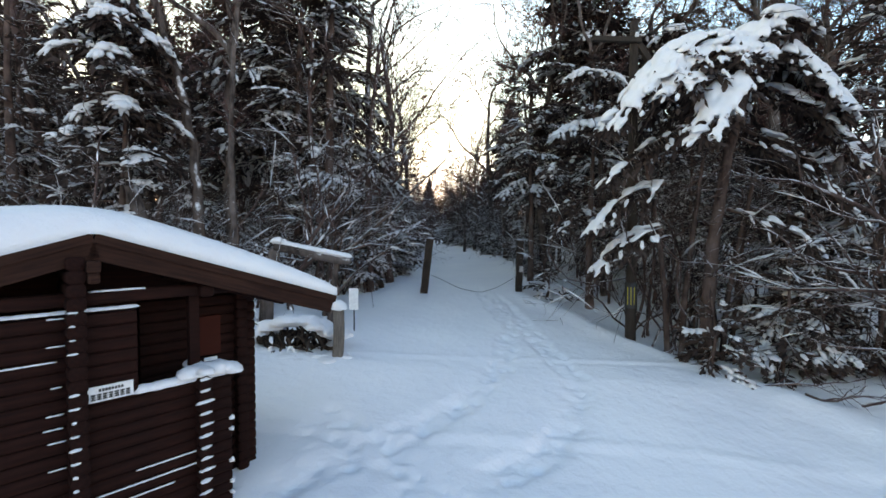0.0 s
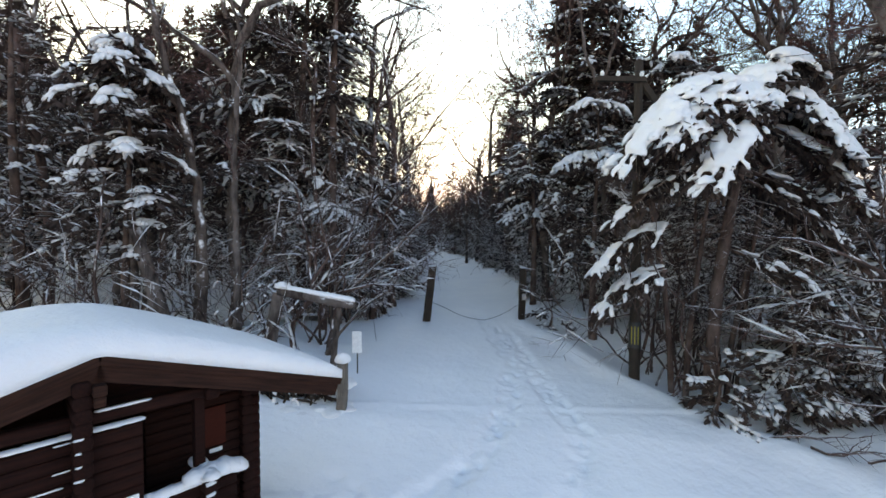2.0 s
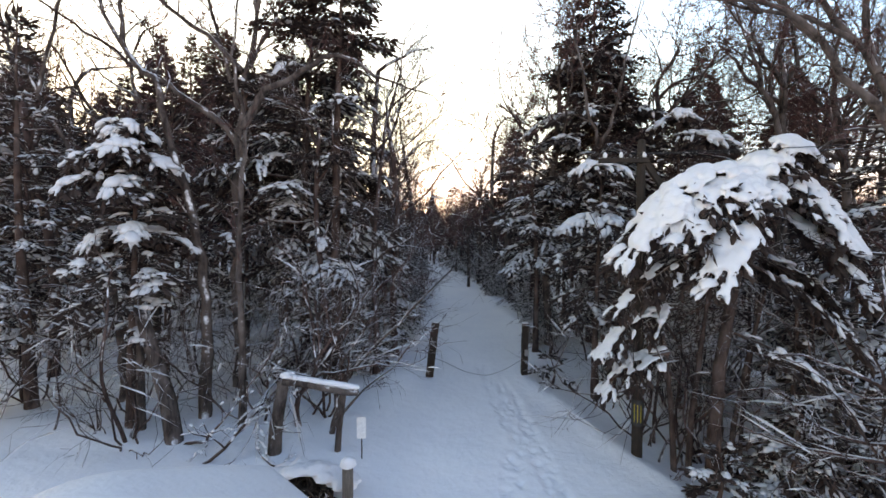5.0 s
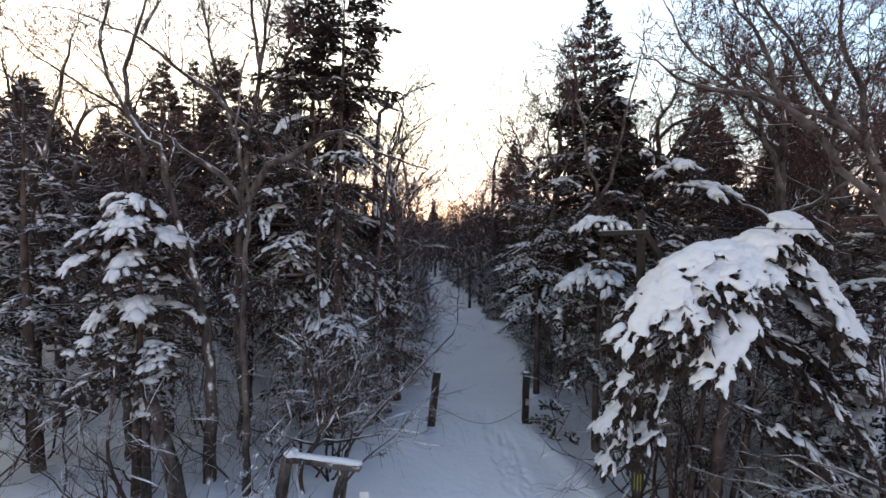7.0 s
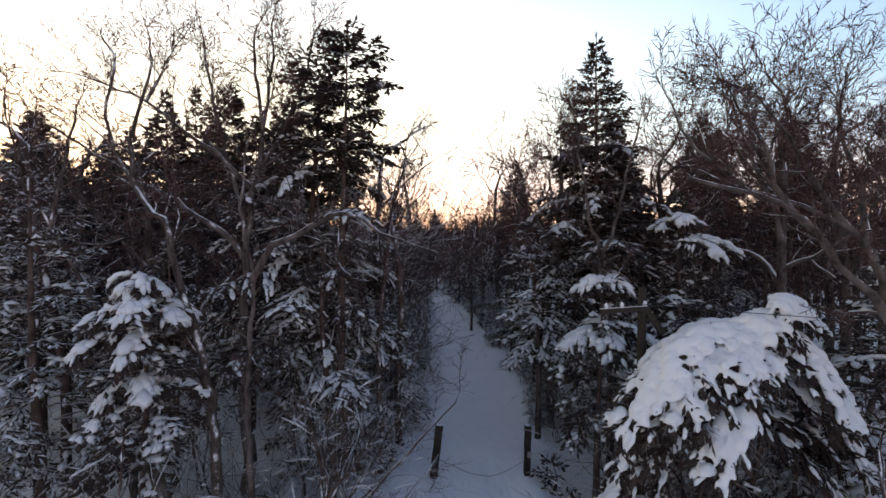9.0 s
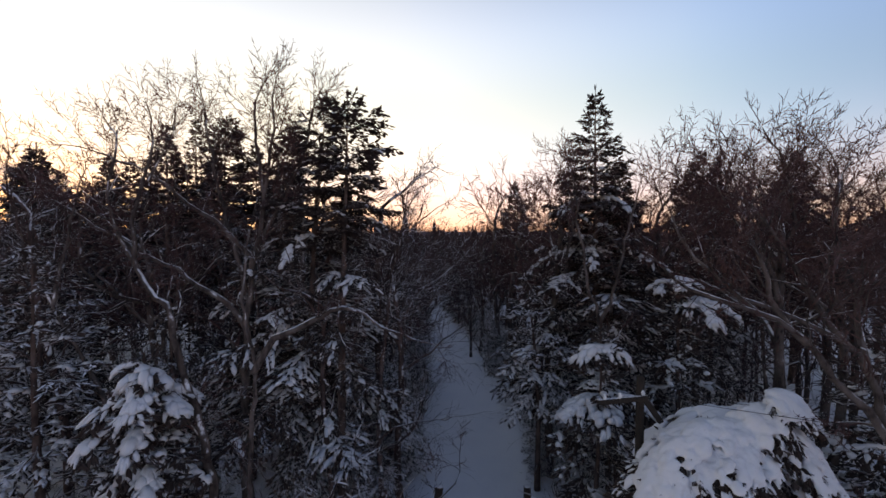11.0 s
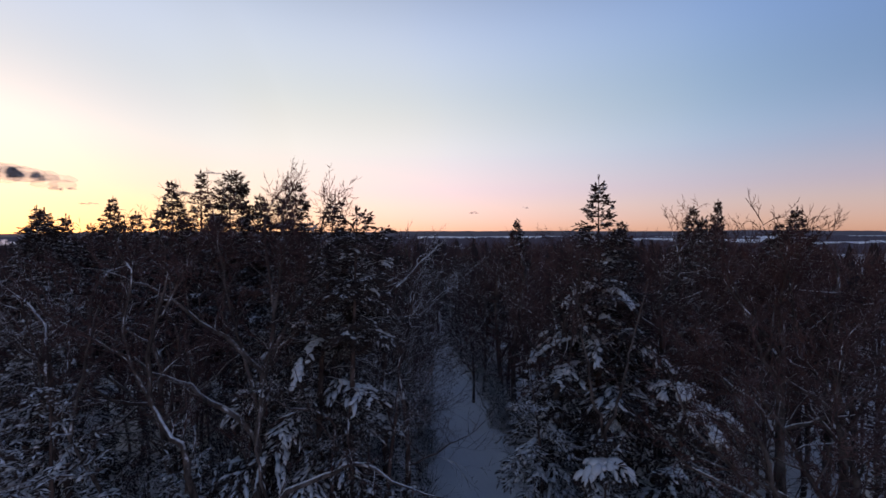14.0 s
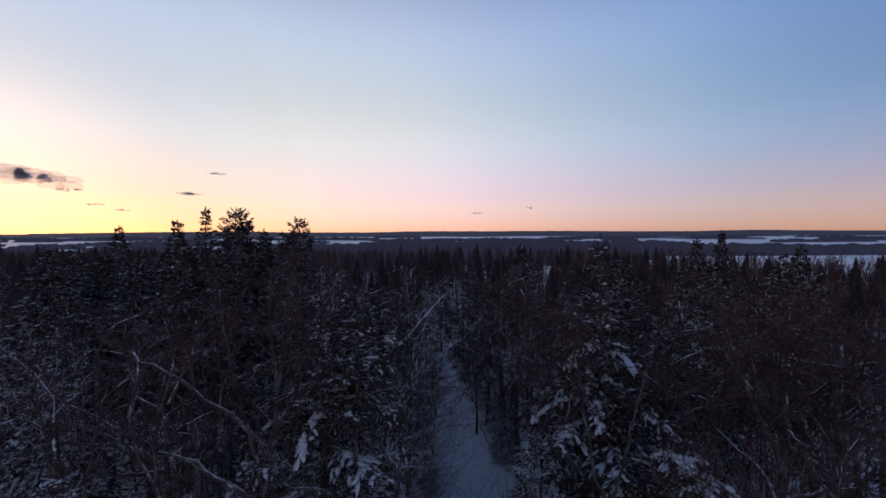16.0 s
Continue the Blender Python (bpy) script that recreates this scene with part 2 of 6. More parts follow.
# ---- mesh helpers ----
class Buf:
    """Collects points, triangles and quads, and turns them into one mesh."""

    def __init__(self):
        self.v, self.t, self.q, self.n = [], [], [], 0

    def add(self, v, t=None, q=None):
        v = np.asarray(v, dtype=np.float64).reshape(-1, 3)
        if t is not None and len(t):
            self.t.append(np.asarray(t, dtype=np.int64).reshape(-1, 3) + self.n)
        if q is not None and len(q):
            self.q.append(np.asarray(q, dtype=np.int64).reshape(-1, 4) + self.n)
        self.v.append(v)
        self.n += len(v)

    def arrays(self):
        v = np.concatenate(self.v) if self.v else np.zeros((0, 3))
        t = np.concatenate(self.t) if self.t else np.zeros((0, 3), dtype=np.int64)
        q = np.concatenate(self.q) if self.q else np.zeros((0, 4), dtype=np.int64)
        return v, t, q

    def mesh(self, name, smooth=True):
        v, t, q = self.arrays()
        me = bpy.data.meshes.new(name)
        me.vertices.add(len(v))
        me.vertices.foreach_set("co", v.astype(np.float32).ravel())
        loops = np.concatenate([t.ravel(), q.ravel()]).astype(np.int32)
        me.loops.add(len(loops))
        me.loops.foreach_set("vertex_index", loops)
        starts = np.concatenate([np.arange(len(t)) * 3, len(t) * 3 + np.arange(len(q)) * 4]).astype(np.int32)
        me.polygons.add(len(starts))
        me.polygons.foreach_set("loop_start", starts)
        me.polygons.foreach_set("use_smooth", np.full(len(starts), smooth, dtype=bool))
        me.update(calc_edges=True)
        me.validate()
        return me


def part(name, shape, material, parent=None, label="", smooth=True, at=None):
    """Links a Buf, bmesh or mesh as one mesh object under a thing or a part."""
    if isinstance(shape, Buf):
        me = shape.mesh(name, smooth)
    elif isinstance(shape, bmesh.types.BMesh):
        me = bpy.data.meshes.new(name)
        shape.to_mesh(me)
        shape.free()
        if smooth:
            me.shade_smooth()
    else:
        me = shape
    if material and not me.materials:
        me.materials.append(material)
    ob = new(name, me)
    if parent is not None:
        ob.parent = parent
    if at is not None:
        ob.matrix_basis = at
    if label:
        tagged(ob, label)
    return ob


def empty(name, m):
    ob = new(name)
    ob.empty_display_size = 0.3
    ob.matrix_basis = m
    return ob


def unit(v):
    v = np.asarray(v, dtype=float)
    return v / max(1e-9, np.linalg.norm(v))


def tube(buf, pts, radii, sides=5, flat=1.0, point=False):
    """A tapered tube along points, closed at the far end; point: the last point is its tip."""
    pts = np.asarray(pts, dtype=float)
    end = None
    if point:
        end, pts, radii = pts[-1], pts[:-1], radii[:-1]
    k = len(pts)
    tan = np.gradient(pts, axis=0)
    tan /= np.maximum(1e-9, np.linalg.norm(tan, axis=1))[:, None]
    ref = np.where(np.abs(tan[:, 2:3]) > 0.9, np.array([[1.0, 0, 0]]), np.array([[0, 0, 1.0]]))
    side = np.cross(tan, ref)
    side /= np.maximum(1e-9, np.linalg.norm(side, axis=1))[:, None]
    up = np.cross(side, tan)
    ang = np.arange(sides) * 2 * np.pi / sides
    r = np.asarray(radii, dtype=float)[:, None, None]
    ring = pts[:, None, :] + r * (np.cos(ang)[None, :, None] * side[:, None, :] + flat * np.sin(ang)[None, :, None] * up[:, None, :])
    v = ring.reshape(-1, 3)
    i = np.arange(k - 1)[:, None] * sides
    j = np.arange(sides)[None, :]
    j2 = (j + 1) % sides
    q = np.stack([i + j, i + j2, i + sides + j2, i + sides + j], axis=-1).reshape(-1, 4)
    tip = len(v)
    v = np.vstack([v, pts[-1] + tan[-1] * radii[-1] * 0.6 if end is None else end])
    base = (k - 1) * sides
    t = [(base + a, base + (a + 1) % sides, tip) for a in range(sides)]
    buf.add(v, t, q)


def blob_template(segs, rings):
    v = [(0, 0, 1)]
    for r in range(1, rings):
        p = math.pi * r / rings
        for s in range(segs):
            a = 2 * math.pi * (s + 0.5 * (r % 2)) / segs
            v.append((math.sin(p) * math.cos(a), math.sin(p) * math.sin(a), math.cos(p)))
    v.append((0, 0, -1))
    t = []
    for s in range(segs):
        t.append((0, 1 + s, 1 + (s + 1) % segs))
    for r in range(rings - 2):
        a, b = 1 + r * segs, 1 + (r + 1) * segs
        for s in range(segs):
            s2 = (s + 1) % segs
            t += [(a + s, b + s, b + s2), (a + s, b + s2, a + s2)]
    a, e = 1 + (rings - 2) * segs, len(v) - 1
    for s in range(segs):
        t.append((a + s, e, a + (s + 1) % segs))
    return np.array(v), np.array(t)


BLOB_T = blob_template(5, 2)
BLOB_S = blob_template(6, 3)
BLOB_M = blob_template(8, 4)
BLOB_L = blob_template(12, 6)


def blob(buf, rng, centre, along, la, lw, lh, template=BLOB_S, rough=0.2, droop=0.0):
    """A lump of snow: long along a direction, flat below, uneven."""
    v, t = template
    along = np.asarray(along, float)
    along = along / max(1e-9, np.linalg.norm(along))
    side = np.cross((0, 0, 1), along)
    side /= max(1e-6, np.linalg.norm(side))
    up = np.cross(along, side)
    s = v * (1 + rough * rng.uniform(-1, 1, (len(v), 1)))
    z = np.where(s[:, 2] < 0, s[:, 2] * 0.35, s[:, 2])
    dz = -droop * (s[:, 0] ** 2 * la * 0.5 + s[:, 1] ** 2 * lw * 0.7)
    p = np.asarray(centre) + s[:, :1] * la * along + s[:, 1:2] * lw * side + (z * lh)[:, None] * up
    p[:, 2] += dz
    buf.add(p, t)


def blades(buf, base, d, length, width, rng, simple=False):
    """Many pointed, slightly folded sprays of needles at once."""
    base, d = np.asarray(base), np.asarray(d)
    n = len(base)
    d = d / np.maximum(1e-9, np.linalg.norm(d, axis=1))[:, None]
    ref = np.tile(np.array([[0, 0, 1.0]]), (n, 1)) + rng.normal(0, 0.45, (n, 3))
    side = np.cross(d, ref)
    side /= np.maximum(1e-6, np.linalg.norm(side, axis=1))[:, None]
    up = np.cross(side, d)
    L, Wd = np.asarray(length)[:, None], np.asarray(width)[:, None]
    a = base
    b = base + d * L * 0.5 + side * Wd - up * Wd * 0.35
    c = base + d * L
    e = base + d * L * 0.5 - side * Wd - up * Wd * 0.35
    if simple:
        v = np.stack([a, b + up * Wd * 0.2, c, e], axis=1).reshape(-1, 3)
        o = np.arange(n)[:, None] * 4
        buf.add(v, np.concatenate([o + np.array([[0, 1, 2]]), o + np.array([[0, 2, 3]])]))
        return
    m = base + d * L * 0.55 + up * Wd * 0.25
    v = np.stack([a, b, c, e, m], axis=1).reshape(-1, 3)
    o = np.arange(n)[:, None] * 5
    t = np.concatenate([o + np.array([[0, 1, 4]]), o + np.array([[1, 2, 4]]), o + np.array([[2, 3, 4]]), o + np.array([[3, 0, 4]])])
    buf.add(v, t)


# ---- trees ----
def fir_bough(wood, needles, snow, rng, p0, az, L, rise, droop, dens, load, pad, fine=1.0, lump=BLOB_S):
    """One bough of a fir: spine, side twigs, needle sprays, and the snow that lies on it."""
    n = max(4, int(4 + L * 1.5)) if fine >= 1 else 3
    s = np.linspace(0, 1, n)
    a = az + rng.normal(0, 0.3) * s
    hx = np.cumsum(np.cos(a)) * L / n
    hy = np.cumsum(np.sin(a)) * L / n
    z = L * (rise * s - droop * s ** 1.8 + 0.12 * np.maximum(0, s - 0.7)) + rng.normal(0, 0.02, n) * s
    pts = np.stack([p0[0] + hx, p0[1] + hy, p0[2] + z], axis=1)
    r0 = 0.010 + 0.011 * L
    tube(wood, pts, r0 * (1 - 0.85 * s), 3, point=True)
    # some boughs are heavily laden, others have shed their snow
    mood = rng.random()
    share = load * (2.4 if mood < 0.35 else (0.6 if mood < 0.65 else 0.08))
    tw = max(3, int(L * dens))
    short = min(1.0, 0.6 + 0.5 * L)
    bb, dd, ll, ww = [], [], [], []
    for k in range(tw):
        f = 0.2 + 0.8 * (k + rng.uniform(0, 1)) / tw
        i = min(n - 2, int(f * (n - 1)))
        u = f * (n - 1) - i
        p = pts[i] * (1 - u) + pts[i + 1] * u
        head = unit(pts[i + 1] - pts[i])
        for sg in (-1, 1):
            if rng.random() < 0.15:
                continue
            l = L * (0.40 - 0.25 * f) * rng.uniform(0.5, 1.3) + 0.12 * min(1.0, L)
            th = math.atan2(head[1], head[0]) + sg * rng.uniform(0.6, 1.2)
            td = unit((math.cos(th), math.sin(th), head[2] * 0.5 - rng.uniform(0.0, 0.45)))
            nb = max(2 if fine >= 1 else 1, int(l / 0.10 * fine))
            for j in range(nb):
                g = (j + 0.3) / nb
                q = p + td * l * g + np.array((0, 0, -0.15 * l * g * g))
                sw = 1 if j % 2 else -1
                th2 = th + sw * rng.uniform(0.2, 0.9) * (1 - 0.5 * g)
                bb.append(q)
                dd.append((math.cos(th2), math.sin(th2), td[2] + rng.uniform(-0.45, 0.2)))
                ll.append(rng.uniform(0.16, 0.30) / fine ** 0.5 * short)
                ww.append(rng.uniform(0.032, 0.062) / fine ** 0.7)
            if rng.random() < share:
                w = rng.uniform(0.035, 0.075) * pad
                for g in ((0.3, 0.8) if l > 0.3 and fine >= 1 else (0.55,)):
                    c = p + td * l * (g + rng.uniform(-0.1, 0.1)) + (0, 0, 0.015 - 0.15 * l * g * g)
                    blob(snow, rng, c, td + rng.normal(0, 0.2, 3) * (1, 1, 0.2) + (0, 0, -0.25 * g), max(w, l * 0.32) * rng.uniform(0.8, 1.2), w, w * rng.uniform(0.5, 0.75), lump, 0.3, 0.3)
    tipd = unit(pts[-1] - pts[-2])
    for j in range(3):
        bb.append(pts[-1] - tipd * 0.1 * j)
        dd.append(tipd + rng.normal(0, 0.25, 3))
        ll.append(0.22)
        ww.append(0.04)
    blades(needles, bb, dd, ll, ww, rng, fine < 1)
    if L > 0.4:
        for f in (0.35, 0.55, 0.75, 0.95):
            if rng.random() < share:
                i = min(n - 2, int(f * (n - 1)))
                head = unit(pts[i + 1] - pts[i])
                w = (0.045 + 0.04 * L * (1.1 - f)) * pad * rng.uniform(0.7, 1.2)
                blob(snow, rng, pts[i] + (0, 0, 0.02), head, w * rng.uniform(1.2, 2.0), w, w * 0.5, BLOB_M if lump is BLOB_S else lump, 0.25, 0.3)


def laden_limb(wood, needles, snow, rng, p0, p1, half, sag, cover=1.0, seed=0, size=1.0):
    """A limb pressed down by snow: fanned twigs below, a lumpy fringed plate of snow on top."""
    p0, p1 = np.array(p0, float), np.array(p1, float)
    span = p1 - p0
    L = float(np.linalg.norm(span))
    ahead = unit((span[0], span[1], 0))
    side = np.array((-ahead[1], ahead[0], 0.0))

    def along(s, o=0.0):
        # the spine bows upwards, its sides fall away
        q = p0 + span * s + np.array((0, 0, sag * math.sin(3.1416 * s ** 1.2)))
        return q + side * o - np.array((0, 0, 0.55 * abs(o) ** 1.5))

    def width(s):
        return half * (0.45 + 0.75 * math.sin(3.1416 * min(1, 0.12 + 0.8 * s)) ** 1.0) * (1.0 if s < 0.85 else 1.0 - 2.2 * (s - 0.85))
    tube(wood, [along(s) - (0, 0, 0.08) for s in np.linspace(0, 1, 9)], np.linspace(0.04, 0.008, 9), 5, point=True)
    bb, dd, ll, ww = [], [], [], []
    for k in range(int(16 * L)):
        s = rng.uniform(0.12, 1.0)
        w = width(s)
        for sg in (-1, 1):
            reach = w * rng.uniform(0.6, 1.2)
            a = along(s, 0)
            b = along(min(1.08, s + 0.12 * reach), sg * reach) - (0, 0, rng.uniform(0.0, 0.14))
            tube(wood, [a - (0, 0, 0.08), (a + b) / 2 - (0, 0, 0.05), b - (0, 0, 0.04)], [0.011, 0.008, 0.004], 3, point=True)
            t = unit(b - a)
            for j in range(max(3, int(reach * 14))):
                g = rng.uniform(0.1, 1.02)
                bb.append(a + (b - a) * g + rng.normal(0, 0.02, 3) - (0, 0, 0.07))
                dd.append(t + rng.normal(0, 0.45, 3) + ahead * 0.3 + (0, 0, -rng.choice((0.05, 0.2, 0.7))))
                ll.append(rng.uniform(0.14, 0.3))
                ww.append(rng.uniform(0.03, 0.055))
            # fingers of snow that end the twig
            if rng.random() < (0.55 if cover > 0.9 else 0.3) * cover:
                c = a + (b - a) * rng.uniform(0.75, 1.0)
                w2 = rng.uniform(0.035, 0.06)
                blob(snow, rng, c + (0, 0, 0.01), t + ahead * rng.uniform(0, 0.8) + (0, 0, -rng.uniform(0.1, 0.7)), rng.uniform(0.09, 0.18), w2, w2 * 0.8, BLOB_M, 0.25, 0.3)
    for k in range(int(110 * L * half * cover / size) + 8):
        s = rng.uniform(0.1, 1.0)
        w = width(s)
        o = w * rng.uniform(-0.92, 0.92)
        c = along(s, o)
        hole = float(lattice(np.array(c[0]), np.array(c[1]), 0.32, 91 + seed)) + 0.7 * float(lattice(np.array(c[0]), np.array(c[1]), 0.15, 95 + seed))
        if hole < -0.40 + 0.75 * (abs(o) / w) ** 2 + 0.35 * (1 - cover):
            continue
        r = size * rng.uniform(0.085, 0.16) * (1.15 - 0.45 * abs(o) / w)
        d = ahead + side * (o / w) * 0.9 + np.array((0, 0, (along(min(1, s + 0.05), o)[2] - c[2]) / (0.05 * L + 1e-6) - 0.5 * abs(o)))
        blob(snow, rng, c + (0, 0, rng.uniform(-0.01, 0.05)), d, r * rng.uniform(1.0, 1.9), r, r * rng.uniform(0.5, 0.7), BLOB_M, 0.14, 0.3)
    # hanging end
    for k in range(int(10 * half * cover) + 3):
        o = rng.uniform(-0.7, 0.7) * half
        c = along(rng.uniform(0.93, 1.03), o)
        blob(snow, rng, c, ahead * 0.6 + side * o + (0, 0, -rng.uniform(0.4, 1.0)), rng.uniform(0.1, 0.2), 0.055, 0.045, BLOB_M, 0.25, 0.3)
    blades(needles, bb, dd, ll, ww, rng)


def fir(name, seed, H, R, base, m, label, dens=7.0, load=0.5, pad=1.0, whorl=0.34, per=5, gap=0.0, lean=(0, 0), group="", power=0.8, rise=0.12, droop=0.35, keep=1.0, dead=0.5, fine=1.0, lump=BLOB_S, tiers=(), clump=0.55, leaf=None):
    """A fir with trunk, needle crown and the snow it carries."""
    rng = np.random.default_rng(seed)
    tree = empty(name, m)
    wood, needles, snow = Buf(), Buf(), Buf()

    def axis(z):
        f = z / H
        return np.array((lean[0] * f * f + 0.06 * math.sin(f * 5 + seed), lean[1] * f * f + 0.06 * math.cos(f * 4 + seed), z))
    zs = np.linspace(-0.3, H, 16)
    r0 = 0.011 * H + 0.03
    tube(wood, [axis(z) for z in zs], [max(0.012, r0 * (1 - max(0, z) / H) ** 0.85 * (1.25 if z < 0.2 else 1)) for z in zs], 8)
    z = base
    while z < H - 0.15:
        f = (z - base) / (H - base)
        reach = R * (1 - f) ** power * (0.65 + 0.35 * min(1, f * 6))
        a0 = rng.uniform(0, 6.28)
        cnt = per if f < 0.8 else max(3, per - 1)
        for k in range(cnt):
            if rng.random() < gap or rng.random() > keep:
                continue
            L = max(0.16, reach * rng.uniform(0.45, 1.2))
            dr = droop * (1 - f) + 0.05
            zz = z + rng.uniform(-0.12, 0.12)
            fir_bough(wood, needles, snow, rng, axis(min(zz, H)), a0 + k * 6.283 / cnt + rng.uniform(-0.35, 0.35), L, rise + 0.45 * f * f, dr * rng.uniform(0.6, 1.4), dens, load * max(0.1, 1.2 - 1.2 * f), pad, fine, lump)
        z += whorl * rng.uniform(0.75, 1.25) * (1.0 - 0.45 * f)
    # tiers of boughs bowed under thick snow
    for tz, reach, half in tiers:
        for k in range(6):
            a = k * 1.047 + tz * 5 + rng.uniform(-0.2, 0.2)
            L = reach * rng.uniform(0.8, 1.15)
            p = axis(min(H - 0.1, tz + rng.uniform(-0.22, 0.18)))
            if rng.random() < 0.2:
                continue
            laden_limb(wood, needles, snow, rng, p, p + np.array((math.cos(a) * L, math.sin(a) * L, -0.32 * L)), half * rng.uniform(0.7, 1.1), 0.12 * L, rng.choice((0.3, 0.5, 0.7, 0.9)) + 0.2 * (clump > 0.7), k, clump)
    # dead stubs below the crown
    z = 1.0
    while z < base:
        if rng.random() < dead:
            a = rng.uniform(0, 6.28)
            L = rng.uniform(0.3, 1.1)
            p = axis(z)
            d = np.array((math.cos(a), math.sin(a), rng.uniform(-0.3, 0.2)))
            tube(wood, [p, p + d * L * 0.5 + rng.normal(0, 0.04, 3), p + d * L + (0, 0, -0.1)], [0.016, 0.01, 0.004], 3)
        z += rng.uniform(0.15, 0.4)
    blades(needles, [axis(H - 0.15 + 0.0)] * 3, [(0.1, 0, 1), (-0.1, 0.05, 1), (0, -0.1, 1)], [0.35] * 3, [0.03] * 3, rng)
    part("trunk", wood, M_BARK, tree)
    tagged(part("crown", needles, leaf or M_NEEDLE, tree, smooth=False), kind="stuff")
    if snow.n:
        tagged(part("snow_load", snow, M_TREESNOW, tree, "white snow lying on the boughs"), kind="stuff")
    return tagged(tree, label, "fir tree", group)


LIMB_LEVEL = {"thick": 1}


def grow(thick, thin, rng, p, d, L, r, level, top, wob, kids, upbias, least=0.005):
    """A crooked branch and, along it, its side branches."""
    n = min(8, max(4, int(3 + L * 1.6))) if level <= 2 and level < top else 2
    pts, dirs = [np.array(p)], []
    d = unit(d)
    for i in range(n):
        d = unit(d + rng.normal(0, wob, 3) + np.array((0, 0, upbias)))
        pts.append(pts[-1] + d * L / n)
        dirs.append(d)
    s = np.linspace(0, 1, n + 1)
    r1 = max(0.7 * least, r * (0.5 if level < top else 0.35))
    tube(thick if level <= LIMB_LEVEL["thick"] else thin, pts, r + (r1 - r) * s, 7 if level == 0 else (5 if level == 1 else 3), point=level >= 2)
    if level >= top:
        return
    c = kids[level]
    for k in range(c):
        f = 0.25 + 0.75 * (k + rng.uniform(0.1, 0.9)) / c
        i = min(n - 1, int(f * n))
        q = pts[i] + (pts[i + 1] - pts[i]) * (f * n - i)
        ax = unit(np.cross(dirs[i], rng.normal(0, 1, 3)))
        ang = rng.uniform(0.45, 1.15)
        dd = dirs[i] * math.cos(ang) + np.cross(ax, dirs[i]) * math.sin(ang)
        grow(thick, thin, rng, q, dd, L * rng.uniform(0.42, 0.78) * (1.1 - 0.3 * f), max(least, (r + (r1 - r) * f) * rng.uniform(0.5, 0.7)), level + 1, top, wob * 1.05, kids, upbias * 0.8 + 0.01, least)
    grow(thick, thin, rng, pts[-1], dirs[-1], L * 0.55, r1, level + 1, top, wob, kids, upbias, least)


TOPS = {}


def bare_tree(name, seed, trunk, limbs, m, label, group="", top=4, kids=(0, 4, 4, 3, 3), wob=0.2, upbias=0.05, height_to=None, dusted=0.0, least=0.005, pale=False):
    """A leafless broadleaf tree. trunk: (height, radius, lean x, lean y); limbs: (height, azimuth, elevation, length, radius)."""
    rng = np.random.default_rng(seed)
    thick, thin = Buf(), Buf()
    H, r, lx, ly = trunk
    zs = np.linspace(-0.3, H, 13)

    def axis(z):
        f = z / H
        return np.array((lx * f + 0.13 * math.sin(f * 6 + seed), ly * f + 0.13 * math.sin(f * 5 + 2 * seed), z))
    tube(thick, [axis(z) for z in zs], [r * (1.3 if z < 0 else 1.0 - 0.5 * z / H) for z in zs], 9)
    LIMB_LEVEL["thick"] = 2 if pale else 1
    for h, az, el, L, lr in limbs:
        a, e = radians(az), radians(el)
        d = (math.sin(a) * math.cos(e), math.cos(a) * math.cos(e), math.sin(e))
        grow(thick, thin, rng, axis(h), d, L, lr, 1, top, wob, kids, upbias, least)
    tall = max(v[:, 2].max() for v in thin.v)
    clumps = Buf()
    if dusted:
        for v in thin.v[::2]:
            d = unit(v[-1] - v[0])
            if rng.random() < dusted and abs(d[2]) < 0.55:
                w = rng.uniform(0.010, 0.023)
                blob(clumps, rng, v.mean(axis=0) + (0, 0, 0.5 * w), d, max(w * 1.5, 0.5 * float(np.linalg.norm(v[-1] - v[0]))), w, w * 0.8, BLOB_T, 0.3, 0.2)
    if height_to:
        m = m @ Matrix.Scale(height_to / tall, 4)
    tree = empty(name, m)
    tagged(part("trunk", thick, M_STEM if dusted else M_BARE, tree), kind="stuff" if dusted else "")
    tagged(part("twig_crown", thin, M_STEM if dusted else M_TWIG, tree, "fine bare twigs"), kind="stuff")
    if clumps.n:
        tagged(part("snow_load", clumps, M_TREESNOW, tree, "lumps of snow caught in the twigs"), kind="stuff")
    TOPS[tree.name] = tall
    return tagged(tree, label, "bare tree", group)


def curve_through(pts, step=0.35):
    """Points along a smooth curve through a few given ones."""
    P = np.array(pts, float)
    Q = np.vstack([2 * P[0] - P[1], P, 2 * P[-1] - P[-2]])
    out = []
    for i in range(len(P) - 1):
        a, b, c, d = Q[i:i + 4]
        n = max(2, int(np.linalg.norm(c - b) / step))
        for u in np.arange(n) / n:
            out.append(0.5 * (2 * b + (c - a) * u + (2 * a - 5 * b + 4 * c - d) * u * u + (3 * b - a - 3 * c + d) * u ** 3))
    return np.array(out + [P[-1]])


